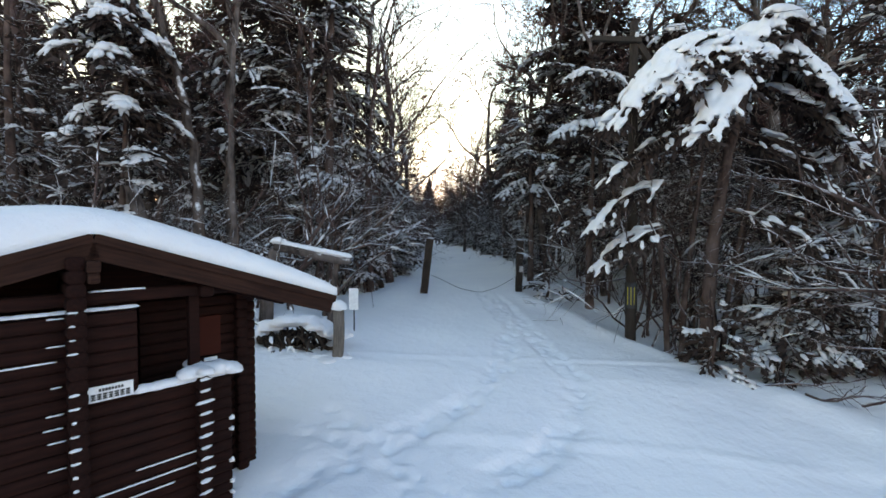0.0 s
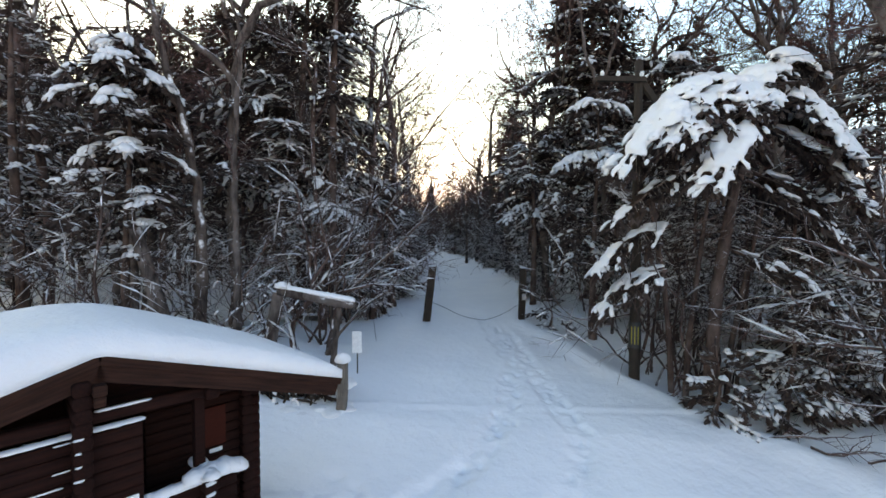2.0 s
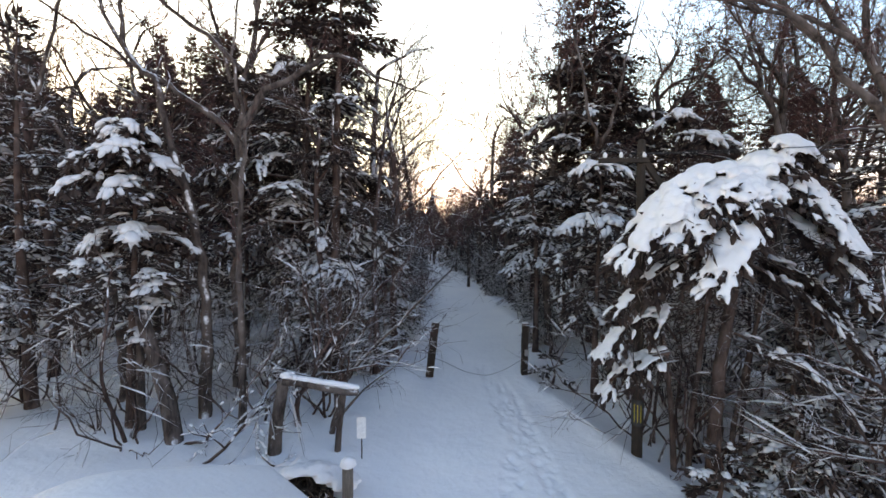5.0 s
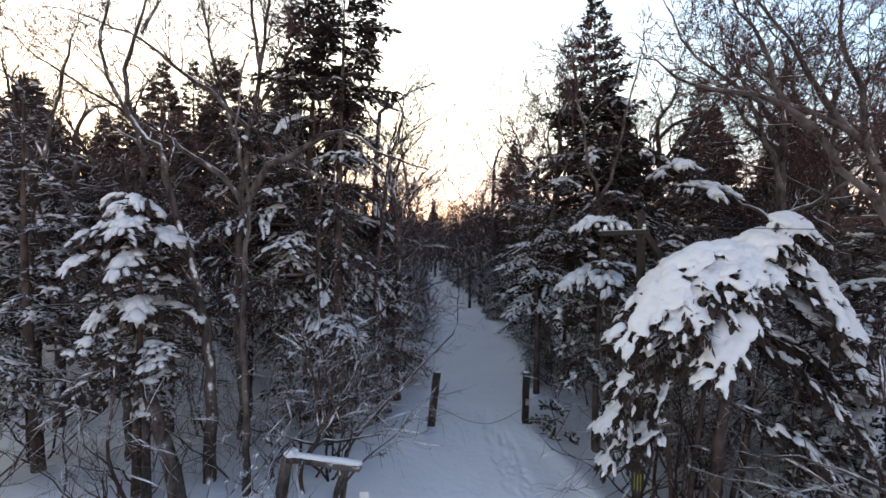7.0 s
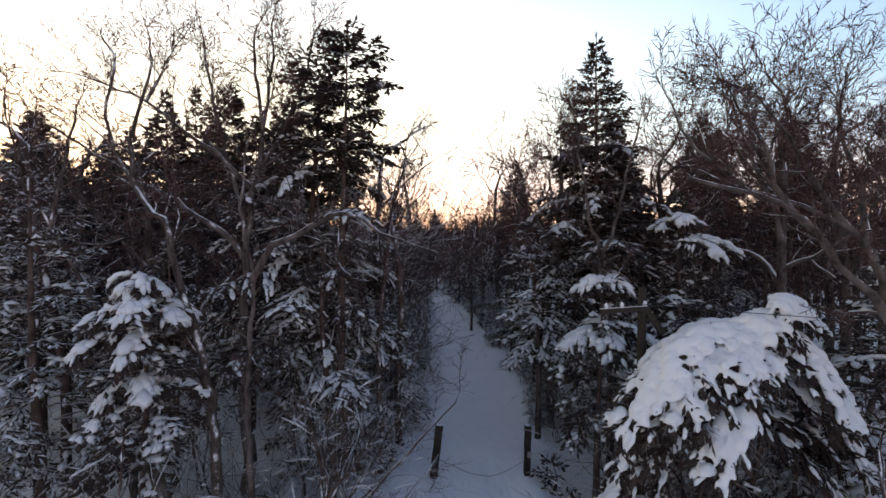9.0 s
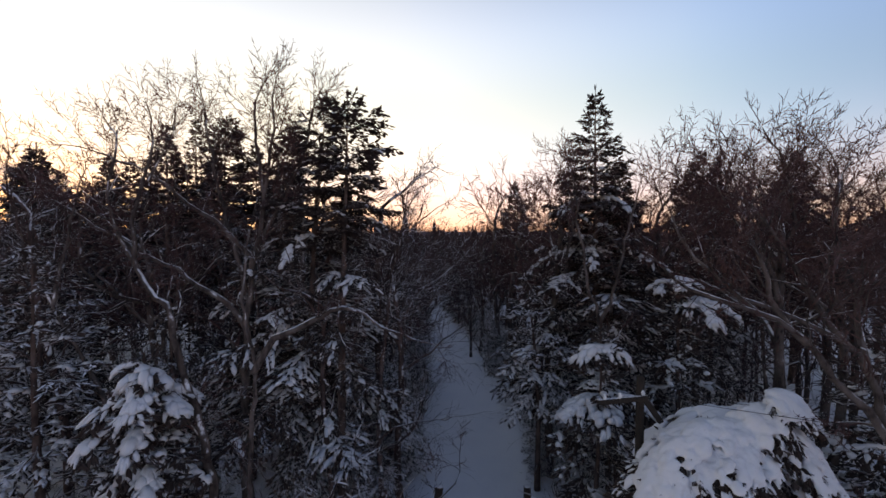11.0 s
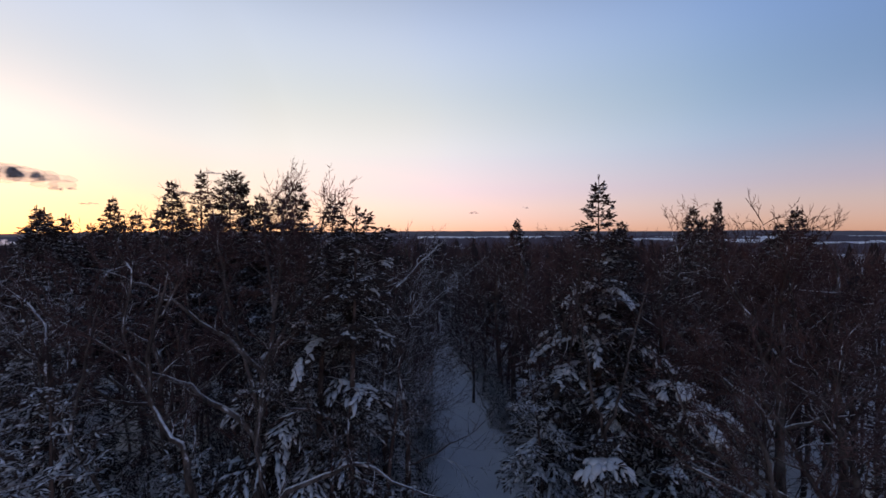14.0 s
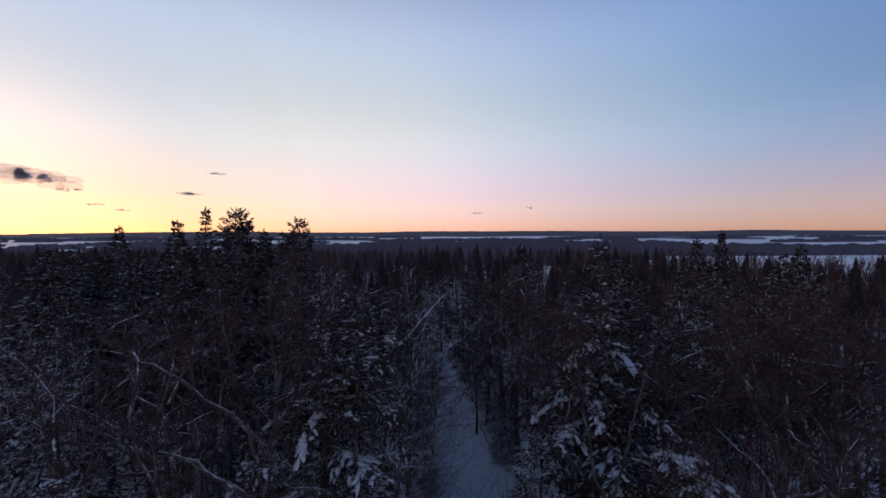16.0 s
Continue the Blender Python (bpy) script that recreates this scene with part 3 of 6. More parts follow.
def crooked_tree(name, seed, x, y, stems, label, group="", top=4, kids=(0, 4, 4, 3, 2), wob=0.2, upbias=0.06, least=0.007, bark=None):
    """A leafless tree of crooked stems. stems: (points, first radius, last radius, side branches, their length)."""
    rng = np.random.default_rng(seed)
    z0 = ground_z(x, y)
    tree = empty(name, pose(x, y, z0))
    thick, thin = Buf(), Buf()
    LIMB_LEVEL["thick"] = 2
    for pts, ra, rb, sides, reach in stems:
        c = curve_through(pts) - (x, y, z0)
        c[1:-1] += rng.normal(0, 0.035, (len(c) - 2, 3))
        s = np.linspace(0, 1, len(c))
        rad = ra + (rb - ra) * s ** 0.8
        tube(thick, c, rad * rng.uniform(0.92, 1.08, len(c)), 8)
        tan = np.gradient(c, axis=0)
        for k in range(sides):
            f = 0.3 + 0.7 * (k + rng.uniform(0.1, 0.9)) / sides
            i = int(f * (len(c) - 1))
            d0 = unit(tan[i])
            ax = unit(np.cross(d0, rng.normal(0, 1, 3)))
            ang = rng.uniform(0.4, 1.1)
            grow(thick, thin, rng, c[i], d0 * math.cos(ang) + np.cross(ax, d0) * math.sin(ang) + (0, 0, 0.2), reach * rng.uniform(0.55, 1.1), max(least, rad[i] * rng.uniform(0.4, 0.6)), 2, top, wob, kids, upbias, least)
        if sides:
            grow(thick, thin, rng, c[-1], unit(tan[-1]), reach * 0.8, rb, 2, top, wob, kids, upbias, least)
    tagged(part("trunk", thick, bark or M_BARE, tree), kind="stuff")
    if thin.n:
        tagged(part("twig_crown", thin, M_TWIG, tree, "fine bare twigs"), kind="stuff")
    return tagged(tree, label, "bare tree", group)


def auto_limbs(rng, H, r, n, lo=0.4):
    out = []
    for k in range(n):
        f = lo + (1 - lo) * (k + rng.uniform(0, 0.8)) / n
        out.append((H * f, rng.uniform(0, 360), rng.uniform(20, 55) + 15 * f, H * rng.uniform(0.26, 0.42) * (1.25 - 0.5 * f), r * rng.uniform(0.35, 0.55) * (1.15 - 0.5 * f)))
    out.append((H, rng.uniform(0, 360), 75, H * 0.26, r * 0.45))
    return out


def round_limbs(rng, H, r, n):
    """Limbs that fork off high up and spread into a rounded crown."""
    out = []
    for k in range(n):
        f = 0.62 + 0.36 * (k + rng.uniform(0, 0.8)) / n
        out.append((H * f, 137.5 * k + rng.uniform(-25, 25), rng.uniform(32, 58), H * rng.uniform(0.26, 0.36) * (1.35 - 0.45 * f), r * rng.uniform(0.4, 0.55)))
    out.append((H, rng.uniform(0, 360), 78, H * 0.27, r * 0.45))
    return out


def shrub(name, seed, H, stems, m, label, group=""):
    """A clump of thin bare stems."""
    rng = np.random.default_rng(seed)
    ob = empty(name, m)
    thick, thin = Buf(), Buf()
    for k in range(stems):
        a = rng.uniform(0, 6.28)
        e = rng.uniform(0.9, 1.45)
        p = np.array((rng.normal(0, 0.18), rng.normal(0, 0.18), -0.15))
        grow(thick, thin, rng, p, (math.cos(a) * math.cos(e), math.sin(a) * math.cos(e), math.sin(e)), H * rng.uniform(0.5, 0.8), rng.uniform(0.012, 0.03), 1, 3, 0.3, (0, 3, 3, 0), 0.05)
    tagged(part("stem_clump", thick, M_STEM, ob), kind="stuff")
    tagged(part("twig_crown", thin, M_STEM, ob), kind="stuff")
    clumps = Buf()
    for v in thin.v[::2]:
        d = unit(v[-1] - v[0])
        if rng.random() < 0.5 and abs(d[2]) < 0.7:
            w = rng.uniform(0.010, 0.022)
            blob(clumps, rng, v.mean(axis=0) + (0, 0, 0.5 * w), d, max(w * 1.5, 0.5 * float(np.linalg.norm(v[-1] - v[0]))), w, w * 0.8, BLOB_T, 0.3, 0.2)
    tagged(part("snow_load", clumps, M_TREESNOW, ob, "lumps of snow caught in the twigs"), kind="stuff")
    return tagged(ob, label, "bare shrub", group)


# ---- ground ----
def height(x, y):
    """Height of the snow at a place of the plan, without the small relief."""
    z = np.interp(y, [-40, 0, 4.2, 6.5, 8.9, 12.4, 20, 35, 70, 130, 200, 400, 700, 5000], [-0.6, -0.35, 0.15, 0.47, 0.6, 0.84, 1.2, 1.7, 1.7, 1.7, -1.0, -15.0, -24.0, -24.0])
    slope = np.interp(y, [0, 8.9, 12.4, 20], [-0.07, -0.08, -0.015, 0])
    return z + slope * np.clip(x, -5, 6)


def trail(y):
    return np.interp(y, [0, 8, 12.5, 24, 33, 45, 60, 5000], [0.6, 0.9, 0.9, 0.55, 0.1, -1.7, -6.5, -6.5])


def ground_z(x, y):
    return float(height(x, y))


def lattice(x, y, cell, seed):
    """Smooth value noise on arrays, -1..1."""
    rng = np.random.default_rng(seed)
    tab = rng.uniform(-1, 1, (257, 257))
    u, v = x / cell + 1000.37, y / cell + 1000.71
    iu, iv = np.floor(u).astype(int), np.floor(v).astype(int)
    fu, fv = u - iu, v - iv
    fu, fv = fu * fu * (3 - 2 * fu), fv * fv * (3 - 2 * fv)
    iu, iv = iu % 256, iv % 256
    return (tab[iu, iv] * (1 - fu) + tab[iu + 1, iv] * fu) * (1 - fv) + (tab[iu, iv + 1] * (1 - fu) + tab[iu + 1, iv + 1] * fu) * fv


def track_dents(x, y, line, width, depth, step, off, seed):
    """Depth of a trampled line of footprints along a polyline of the plan."""
    rng = np.random.default_rng(seed)
    trough, prints = np.zeros_like(x), np.zeros_like(x)
    line = np.array(line, float)
    side = 1
    wx = x + 0.05 * lattice(x, y, 0.23, seed) + 0.02 * lattice(x, y, 0.09, seed + 1)
    wy = y + 0.05 * lattice(x, y, 0.23, seed + 2) + 0.02 * lattice(x, y, 0.09, seed + 3)
    for a, b in zip(line[:-1], line[1:]):
        L = np.linalg.norm(b - a)
        d = (b - a) / L
        nrm = np.array((-d[1], d[0]))
        u = (wx - a[0]) * d[0] + (wy - a[1]) * d[1]
        w = (wx - a[0]) * nrm[0] + (wy - a[1]) * nrm[1]
        inside = 1 / (1 + np.exp(-np.clip(u / 0.12, -40, 40))) / (1 + np.exp(np.clip((u - L) / 0.12, -40, 40)))
        trough = np.maximum(trough, inside * np.exp(-(w / (off + width)) ** 4))
        k = rng.uniform(0, step * 0.5)
        while k < L:
            c = a + d * k + nrm * side * off * rng.uniform(0.4, 1.3)
            s1 = rng.uniform(0.8, 1.3)
            uu = ((wx - c[0]) * d[0] + (wy - c[1]) * d[1]) / (width * 1.5 * s1)
            vv = ((wx - c[0]) * nrm[0] + (wy - c[1]) * nrm[1]) / (width * s1)
            prints = np.maximum(prints, rng.uniform(0.5, 1.1) * np.exp(-(uu ** 2 + vv ** 2) ** 2))
            side = -side
            k += step * rng.uniform(0.6, 1.4)
    clods = np.abs(lattice(x, y, 0.17, seed + 5)) + 0.6 * np.abs(lattice(x, y, 0.08, seed + 6))
    patchy = 0.35 + 0.65 * np.clip(0.5 + 0.9 * lattice(x, y, 0.33, seed + 7), 0, 1)
    trough = trough * patchy
    return depth * (0.30 * trough + 0.55 * trough * clods + 0.42 * prints * (0.5 + clods))


def stretch_axis(lo, hi, step, far_lo, far_hi, ratio):
    mid = list(np.arange(lo, hi + 1e-6, step))
    a, s = lo, step
    left = []
    while a > far_lo:
        s *= ratio
        a -= s
        left.append(max(a, far_lo))
    a, s = hi, step
    right = []
    while a < far_hi:
        s *= ratio
        a += s
        right.append(min(a, far_hi))
    return np.array(left[::-1] + mid + right)


GX = stretch_axis(-2.2, 3.2, 0.04, -4200, 4200, 1.10)
GY = stretch_axis(3.5, 10.5, 0.045, -300, 4600, 1.075)
X, Y = np.meshgrid(GX, GY, indexing="xy")
Z = height(X, Y)
near = np.clip(1.2 - Y / 90, 0, 1)
wood_side = np.clip((np.abs(X - trail(Y)) - 2.2) / 2.0, 0, 1)
Z += near * (0.05 * lattice(X, Y, 1.3, 3) * (0.35 + wood_side) + 0.03 * lattice(X, Y, 0.45, 4) * (0.15 + wood_side) + 0.14 * lattice(X, Y, 3.7, 5) * wood_side)
# a low bank beside the trail, then a hollow under the trees
Z += near * 0.10 * np.exp(-((np.abs(X - trail(Y)) - 2.4) / 0.55) ** 2) * np.clip((Y - 9) / 4, 0, 1)
edge = (X - np.interp(Y, [5, 6.8, 7.6, 8.9, 10.4, 12.2], [6.9, 5.5, 4.7, 3.9, 3.2, 2.4]))
Z += np.where((Y > 4) & (Y < 14), 0.09 * np.exp(-((edge + 0.1) / 0.4) ** 2) - 0.16 * np.exp(-((edge - 1.1) / 0.7) ** 2), 0)
FINE = (X > -3.2) & (X < 6) & (Y > 2.5) & (Y < 14)
dx, dy = X[FINE], Y[FINE]
dent = track_dents(dx, dy, [(1.1, 13.2), (1.29, 11.15), (1.54, 9.45), (1.0, 7.0), (0.5, 5.8), (-0.03, 5.1), (-0.86, 4.42), (-1.5, 3.8)], 0.07, 0.075, 0.25, 0.13, 11)
dent = np.maximum(dent, track_dents(dx, dy, [(1.4, 12.4), (1.8, 10.2), (1.88, 8.96), (1.96, 7.26), (2.1, 6.34), (1.63, 5.25), (1.2, 4.65), (0.5, 4.1)], 0.07, 0.08, 0.25, 0.14, 12))
dent = np.maximum(dent, track_dents(dx, dy, [(-1.6, 5.0), (-1.0, 4.6), (-0.3, 4.1), (0.2, 3.5)], 0.08, 0.065, 0.2, 0.18, 13))
dent += 0.5 * (dx < 2.2) * 0.022 * np.exp(-((dy - 4.62 - 0.05 * np.sin(dx * 1.3)) / 0.07) ** 2) - 0.016 * np.exp(-((dy - 4.78 - 0.05 * np.sin(dx * 1.3)) / 0.09) ** 2)
dent += 0.6 * (lattice(dx, dy * 0 + 3, 0.8, 77) > -0.2) * 0.016 * np.exp(-((dy - 6.9 - 0.12 * dx) / 0.08) ** 2) - 0.016 * np.exp(-((dy - 7.05 - 0.12 * dx) / 0.10) ** 2)
Z[FINE] -= dent
# the far land rolls a little
far = np.clip((Y - 500) / 800, 0, 1)
Z += far * 3.0 * lattice(X, Y, 420, 8)
ground = Buf()
nx, ny = len(GX), len(GY)
i = (np.arange(ny - 1)[:, None] * nx + np.arange(nx - 1)[None, :]).ravel()
ground.add(np.stack([X, Y, Z], axis=-1).reshape(-1, 3), None, np.stack([i, i + 1, i + nx + 1, i + nx], axis=-1))
g_ob = part("ground", ground, M_GROUND)
tagged(g_ob, "snow-covered ground with a trodden trail and footprints", "ground", kind="structure")


# ---- the log hut ----
HUT = (-2.39, 2.87)
HUT_TURN = 47.4
hut = empty("log_hut", pose(HUT[0], HUT[1], 0.0, 0, 0, HUT_TURN))
tagged(hut, "dark brown log hut with deep snow on its roof", "hut")
LOG_H = 0.092


def box(bm, x0, x1, y0, y1, z0, z1, bevel=0.0):
    ret = bmesh.ops.create_cube(bm, size=1.0)
    bmesh.ops.scale(bm, vec=(x1 - x0, y1 - y0, z1 - z0), verts=ret["verts"])
    bmesh.ops.translate(bm, vec=((x0 + x1) / 2, (y0 + y1) / 2, (z0 + z1) / 2), verts=ret["verts"])
    if bevel:
        edges = {e for v in ret["verts"] for e in v.link_edges}
        bmesh.ops.bevel(bm, geom=list(edges), offset=bevel, segments=2, affect="EDGES", profile=0.6)
    return bm


LOG_CACHE = {}


def log_mesh(length):
    """A machined log: squared with rounded shoulders, flattened where the next one lies on it. It runs along x from its middle."""
    key = round(length, 2)
    if key not in LOG_CACHE:
        b = Buf()
        prof = []
        for k in range(14):
            a = 2 * math.pi * k / 14
            c, s = math.cos(a), math.sin(a)
            y, z = 0.053 * math.copysign(abs(c) ** 0.42, c), 0.0475 * math.copysign(abs(s) ** 0.7, s)
            prof.append((y, max(-0.0465, min(0.0465, z))))
        xs = (-length / 2, -length / 2 + 0.008, length / 2 - 0.008, length / 2)
        sc = (0.93, 1.0, 1.0, 0.93)
        v = [(x, y * k, z * k) for x, k in zip(xs, sc) for y, z in prof]
        q = [(r * 14 + j, r * 14 + (j + 1) % 14, (r + 1) * 14 + (j + 1) % 14, (r + 1) * 14 + j) for r in range(3) for j in range(14)]
        v += [(xs[0], 0, 0), (xs[3], 0, 0)]
        t = [(56, (j + 1) % 14, j) for j in range(14)] + [(57, 42 + j, 42 + (j + 1) % 14) for j in range(14)]
        b.add(v, t, q)
        me = b.mesh("log")
        me.materials.append(M_LOG)
        LOG_CACHE[key] = me
    return LOG_CACHE[key]


hut_rng = random.Random(5)


def wall_of_logs(x0, x1, y0, y1, z_lo, z_hi, shift=0.0):
    """Courses of logs from one plan point to another, inside the hut's frame."""
    L = math.hypot(x1 - x0, y1 - y0)
    turn = math.degrees(math.atan2(y1 - y0, x1 - x0))
    z = z_lo + LOG_H / 2 + shift
    while z < z_hi - 0.02:
        part("log", log_mesh(L), None, hut, at=pose((x0 + x1) / 2, (y0 + y1) / 2, z, hut_rng.uniform(-2, 2), 0, turn))
        z += LOG_H


ROOF_HALF, RIDGE_Z, EAVE_Z, ROOF_BACK = 1.89, 2.50, 1.88, 1.72
PITCH = math.atan2(RIDGE_Z - EAVE_Z, ROOF_HALF)
FLOOR = -0.25
# screen wall in front of the entrance, and the taller wall beside it
wall_of_logs(-1.75, 0.25, 0.12, 0.12, 1.315, 1.98)
wall_of_logs(-1.75, 0.91, 0.12, 0.12, FLOOR, 1.32)
wall_of_logs(0.68, 0.68, -0.03, 0.34, FLOOR, 1.36, LOG_H / 2)
wall_of_logs(-0.10, -0.10, -0.05, 0.5, FLOOR, 2.4, LOG_H / 2)
# the closed room behind
wall_of_logs(0.35, 1.30, 0.55, 0.55, FLOOR, 2.0)
wall_of_logs(-1.75, -0.35, 0.55, 0.55, FLOOR, 2.0)
wall_of_logs(1.15, 1.15, 0.42, 1.6, FLOOR, 2.05, LOG_H / 2)
wall_of_logs(-1.6, -1.6, -0.05, 1.6, FLOOR, 1.95, LOG_H / 2)
wall_of_logs(-1.75, 1.30, 1.48, 1.48, FLOOR, 2.0)
# added gable boarding closes the room and shuts sky light out under the roof
for gy in (0.57, 1.46):
    bm = bmesh.new()
    vs = [bm.verts.new(c) for yy in (gy, gy + 0.04) for c in ((-1.55, yy, 1.9), (1.25, yy, 1.9), (1.25, yy, 2.03), (0, yy, 2.44), (-1.55, yy, 1.94))]
    bm.faces.new(vs[:5][::-1])
    bm.faces.new(vs[5:])
    for k in range(5):
        bm.faces.new((vs[k], vs[(k + 1) % 5], vs[5 + (k + 1) % 5], vs[5 + k]))
    part("gable", bm, M_LOG, hut, "dark boarding added under the roof to shut out light", smooth=False)
# beams, posts
beam = part("beam", log_mesh(2.9), None, hut, "log beam under the gable", at=pose(-0.55, 0.14, 2.07, 0, 0, 0))
part("beam", log_mesh(1.9), None, hut, at=pose(-0.06, 0.93, 2.34))
part("beam", log_mesh(1.6), None, hut, at=pose(0.72, 0.83, 2.06, 0, 0, 90))
part("beam", log_mesh(1.7), None, hut, at=pose(-0.06, 0.86, 2.33, 0, 0, 90))
bm = bmesh.new()
box(bm, -0.04, 0.04, -0.04, 0.04, 0, 0.75, 0.012)
part("post", bm, M_LOG, hut, at=pose(0.66, 0.2, 1.33), smooth=False)
bm = bmesh.new()
box(bm, -0.04, 0.04, -0.05, 0.05, 0, 0.08, 0.018)
box(bm, -0.034, 0.034, -0.042, 0.042, -0.075, 0.0, 0.018)
part("bracket", bm, M_FASCIA, hut, "notched bracket under the ridge", at=pose(-0.01, -0.03, 2.26), smooth=False)
# door, notice panel and its small white label
bm = bmesh.new()
box(bm, -0.35, 0.35, -0.02, 0.02, 0.0, 1.95, 0.005)
for k in range(5):
    box(bm, -0.345 + k * 0.14, -0.215 + k * 0.14, -0.028, -0.02, 0.02, 1.93, 0.003)
part("door", bm, M_LOG, hut, "dark plank door", at=pose(0.0, 0.56, -0.1), smooth=False)
bm = bmesh.new()
box(bm, -0.09, 0.09, -0.012, 0.012, 0.0, 0.36, 0.006)
notice = part("notice_panel", bm, M_PANEL, hut, "red-brown wooden notice panel", at=pose(0.88, 0.482, 1.42), smooth=False)
bm = bmesh.new()
box(bm, -0.055, 0.055, -0.006, 0.0, 0.0, 0.035)
part("notice_label", bm, M_WHITE, notice, "small white label", at=pose(0.0, -0.013, -0.055), smooth=False)
# white name plate with unreadable dark bars
bm = bmesh.new()
box(bm, -0.13, 0.13, -0.008, 0.008, -0.055, 0.055, 0.003)
plate = part("name_plate", bm, M_WHITE, hut, "white name plate with two rows of dark writing", at=pose(0.085, 0.05, 1.40), smooth=False)
bm = bmesh.new()
for k in range(7):
    x = -0.115 + k * 0.033
    for j in range(3):
        box(bm, x, x + 0.027, -0.0105, -0.0085, -0.040 + j * 0.016, -0.0285 + j * 0.016)
    box(bm, x + 0.010, x + 0.018, -0.0106, -0.0085, -0.040, 0.004)
for k in range(8):
    x = -0.07 + k * 0.018
    box(bm, x, x + 0.014, -0.0105, -0.0085, 0.017, 0.037)
part("writing", bm, M_BLACK, plate, smooth=False)

sb = Buf()
hb = np.random.default_rng(12)
for x in np.arange(0.02, 0.3, 0.04):
    blob(sb, hb, (x, 0.10, 2.115), (1, 0, 0), 0.06, 0.03, 0.012, BLOB_S, 0.15)
tagged(part("beam_snow", sb, M_SNOW, hut), kind="stuff")

# roof: boards, verge boards and fascia
for sgn in (-1, 1):
    bm = bmesh.new()
    Lr = math.hypot(ROOF_HALF, RIDGE_Z - EAVE_Z)
    box(bm, 0, Lr, 0.05, ROOF_BACK, -0.06, 0.0)
    for k in range(11):
        box(bm, 0.02, Lr - 0.02, 0.08 + k * 0.14, 0.20 + k * 0.14, -0.075, -0.06)
    at = pose(0, 0, RIDGE_Z) @ pose(0, 0, 0, 0, math.degrees(PITCH), 0)
    if sgn < 0:
        at = pose(0, 0, RIDGE_Z) @ Matrix.Diagonal((-1, 1, 1, 1)) @ pose(0, 0, 0, 0, math.degrees(PITCH), 0)
    part("roof_slope", bm, M_LOG, hut, "dark boarded roof slope", at=at, smooth=False)
    for y0, y1 in ((-0.005, 0.05), (ROOF_BACK, ROOF_BACK + 0.05)):
        bm = bmesh.new()
        box(bm, 0.004, Lr, y0, y1, -0.15, 0.012, 0.006)
        box(bm, 0.004, Lr + 0.015, y0 - 0.018, y1, -0.035, 0.03, 0.006)
        part("verge_board", bm, M_FASCIA, hut, "brown verge board", at=at, smooth=False)
    bm = bmesh.new()
    box(bm, Lr - 0.03, Lr + 0.012, 0.05, ROOF_BACK, -0.13, 0.0, 0.005)
    part("eave_board", bm, M_FASCIA, hut, at=at, smooth=False)
    for k in range(3):
        bm = bmesh.new()
        box(bm, 0.55, Lr - 0.35, 0.30 + k * 0.55, 0.40 + k * 0.55, -0.17, -0.075, 0.01)
        part("rafter", bm, M_LOG, hut, at=at, smooth=False)

# the snow on the roof: a thick rounded slab
sb = Buf()
na, nb = 60, 34
ga, gb = np.linspace(-ROOF_HALF - 0.02, ROOF_HALF + 0.02, na), np.linspace(-0.03, ROOF_BACK + 0.06, nb)
A, B = np.meshgrid(ga, gb, indexing="xy")
roofz = RIDGE_Z + 0.03 - (np.sqrt(A ** 2 + 0.05) - math.sqrt(0.05)) * math.tan(PITCH) * 1.02
bot = RIDGE_Z + 0.02 - np.abs(A) * math.tan(PITCH)
ea = np.clip((ROOF_HALF + 0.02 - np.abs(A)) / 0.75, 0, 1)
eb = np.clip(np.minimum(B + 0.03, ROOF_BACK + 0.06 - B) / 0.42, 0, 1)
th = np.sqrt(1 - (1 - ea) ** 2) ** 0.8 * np.sqrt(1 - (1 - eb) ** 2) ** 0.7
top = roofz + (0.165 * (1 - 0.5 * np.clip(A / ROOF_HALF, 0, 1) ** 1.5) + 0.17 * np.clip(-A, 0, 1.3)) * th * (1 + 0.05 * lattice(A, B, 0.5, 31)) + 0.03
k = (np.arange(nb - 1)[:, None] * na + np.arange(na - 1)[None, :]).ravel()
sb.add(np.stack([A, B, top], -1), None, np.stack([k, k + 1, k + na + 1, k + na], -1))
sb.add(np.stack([A, B, bot + 0.012], -1), None, np.stack([k, k + na, k + na + 1, k + 1], -1))
rim = np.concatenate([np.arange(na), na * np.arange(1, nb) + na - 1, na * (nb - 1) + np.arange(na - 2, -1, -1), na * np.arange(nb - 2, -1, -1)])
sb.q.append(np.stack([rim[:-1] + na * nb, rim[1:] + na * nb, rim[1:], rim[:-1]], -1))
part("roof_snow", sb, M_SNOW, hut, "thick smooth layer of white snow")

# snow on the screen wall, the corner and the log ends
hr = np.random.default_rng(77)
sb = Buf()
for x in np.arange(0.28, 0.9, 0.05):
    blob(sb, hr, (x, 0.11, 1.34), (1, 0, 0), 0.09, 0.065, 0.05, BLOB_M, 0.12)
for x in np.arange(0.58, 0.96, 0.035):
    blob(sb, hr, (x, 0.10 + hr.uniform(-0.04, 0.06), 1.385 - 0.4 * max(0, x - 0.84)), (1, 0, 0), 0.085, 0.10, 0.07, BLOB_L, 0.08)
for y in np.arange(-0.02, 0.34, 0.05):
    blob(sb, hr, (0.68, y, 1.41), (0, 1, 0), 0.08, 0.07, 0.045, BLOB_L, 0.1)
blob(sb, hr, (0.945, 0.09, 1.31), (0, 0, 1), 0.07, 0.07, 0.03, BLOB_L, 0.1)
tagged(part("screen_snow", sb, M_SNOW, hut, "snow lying on the screen wall"), kind="stuff")
sb = Buf()
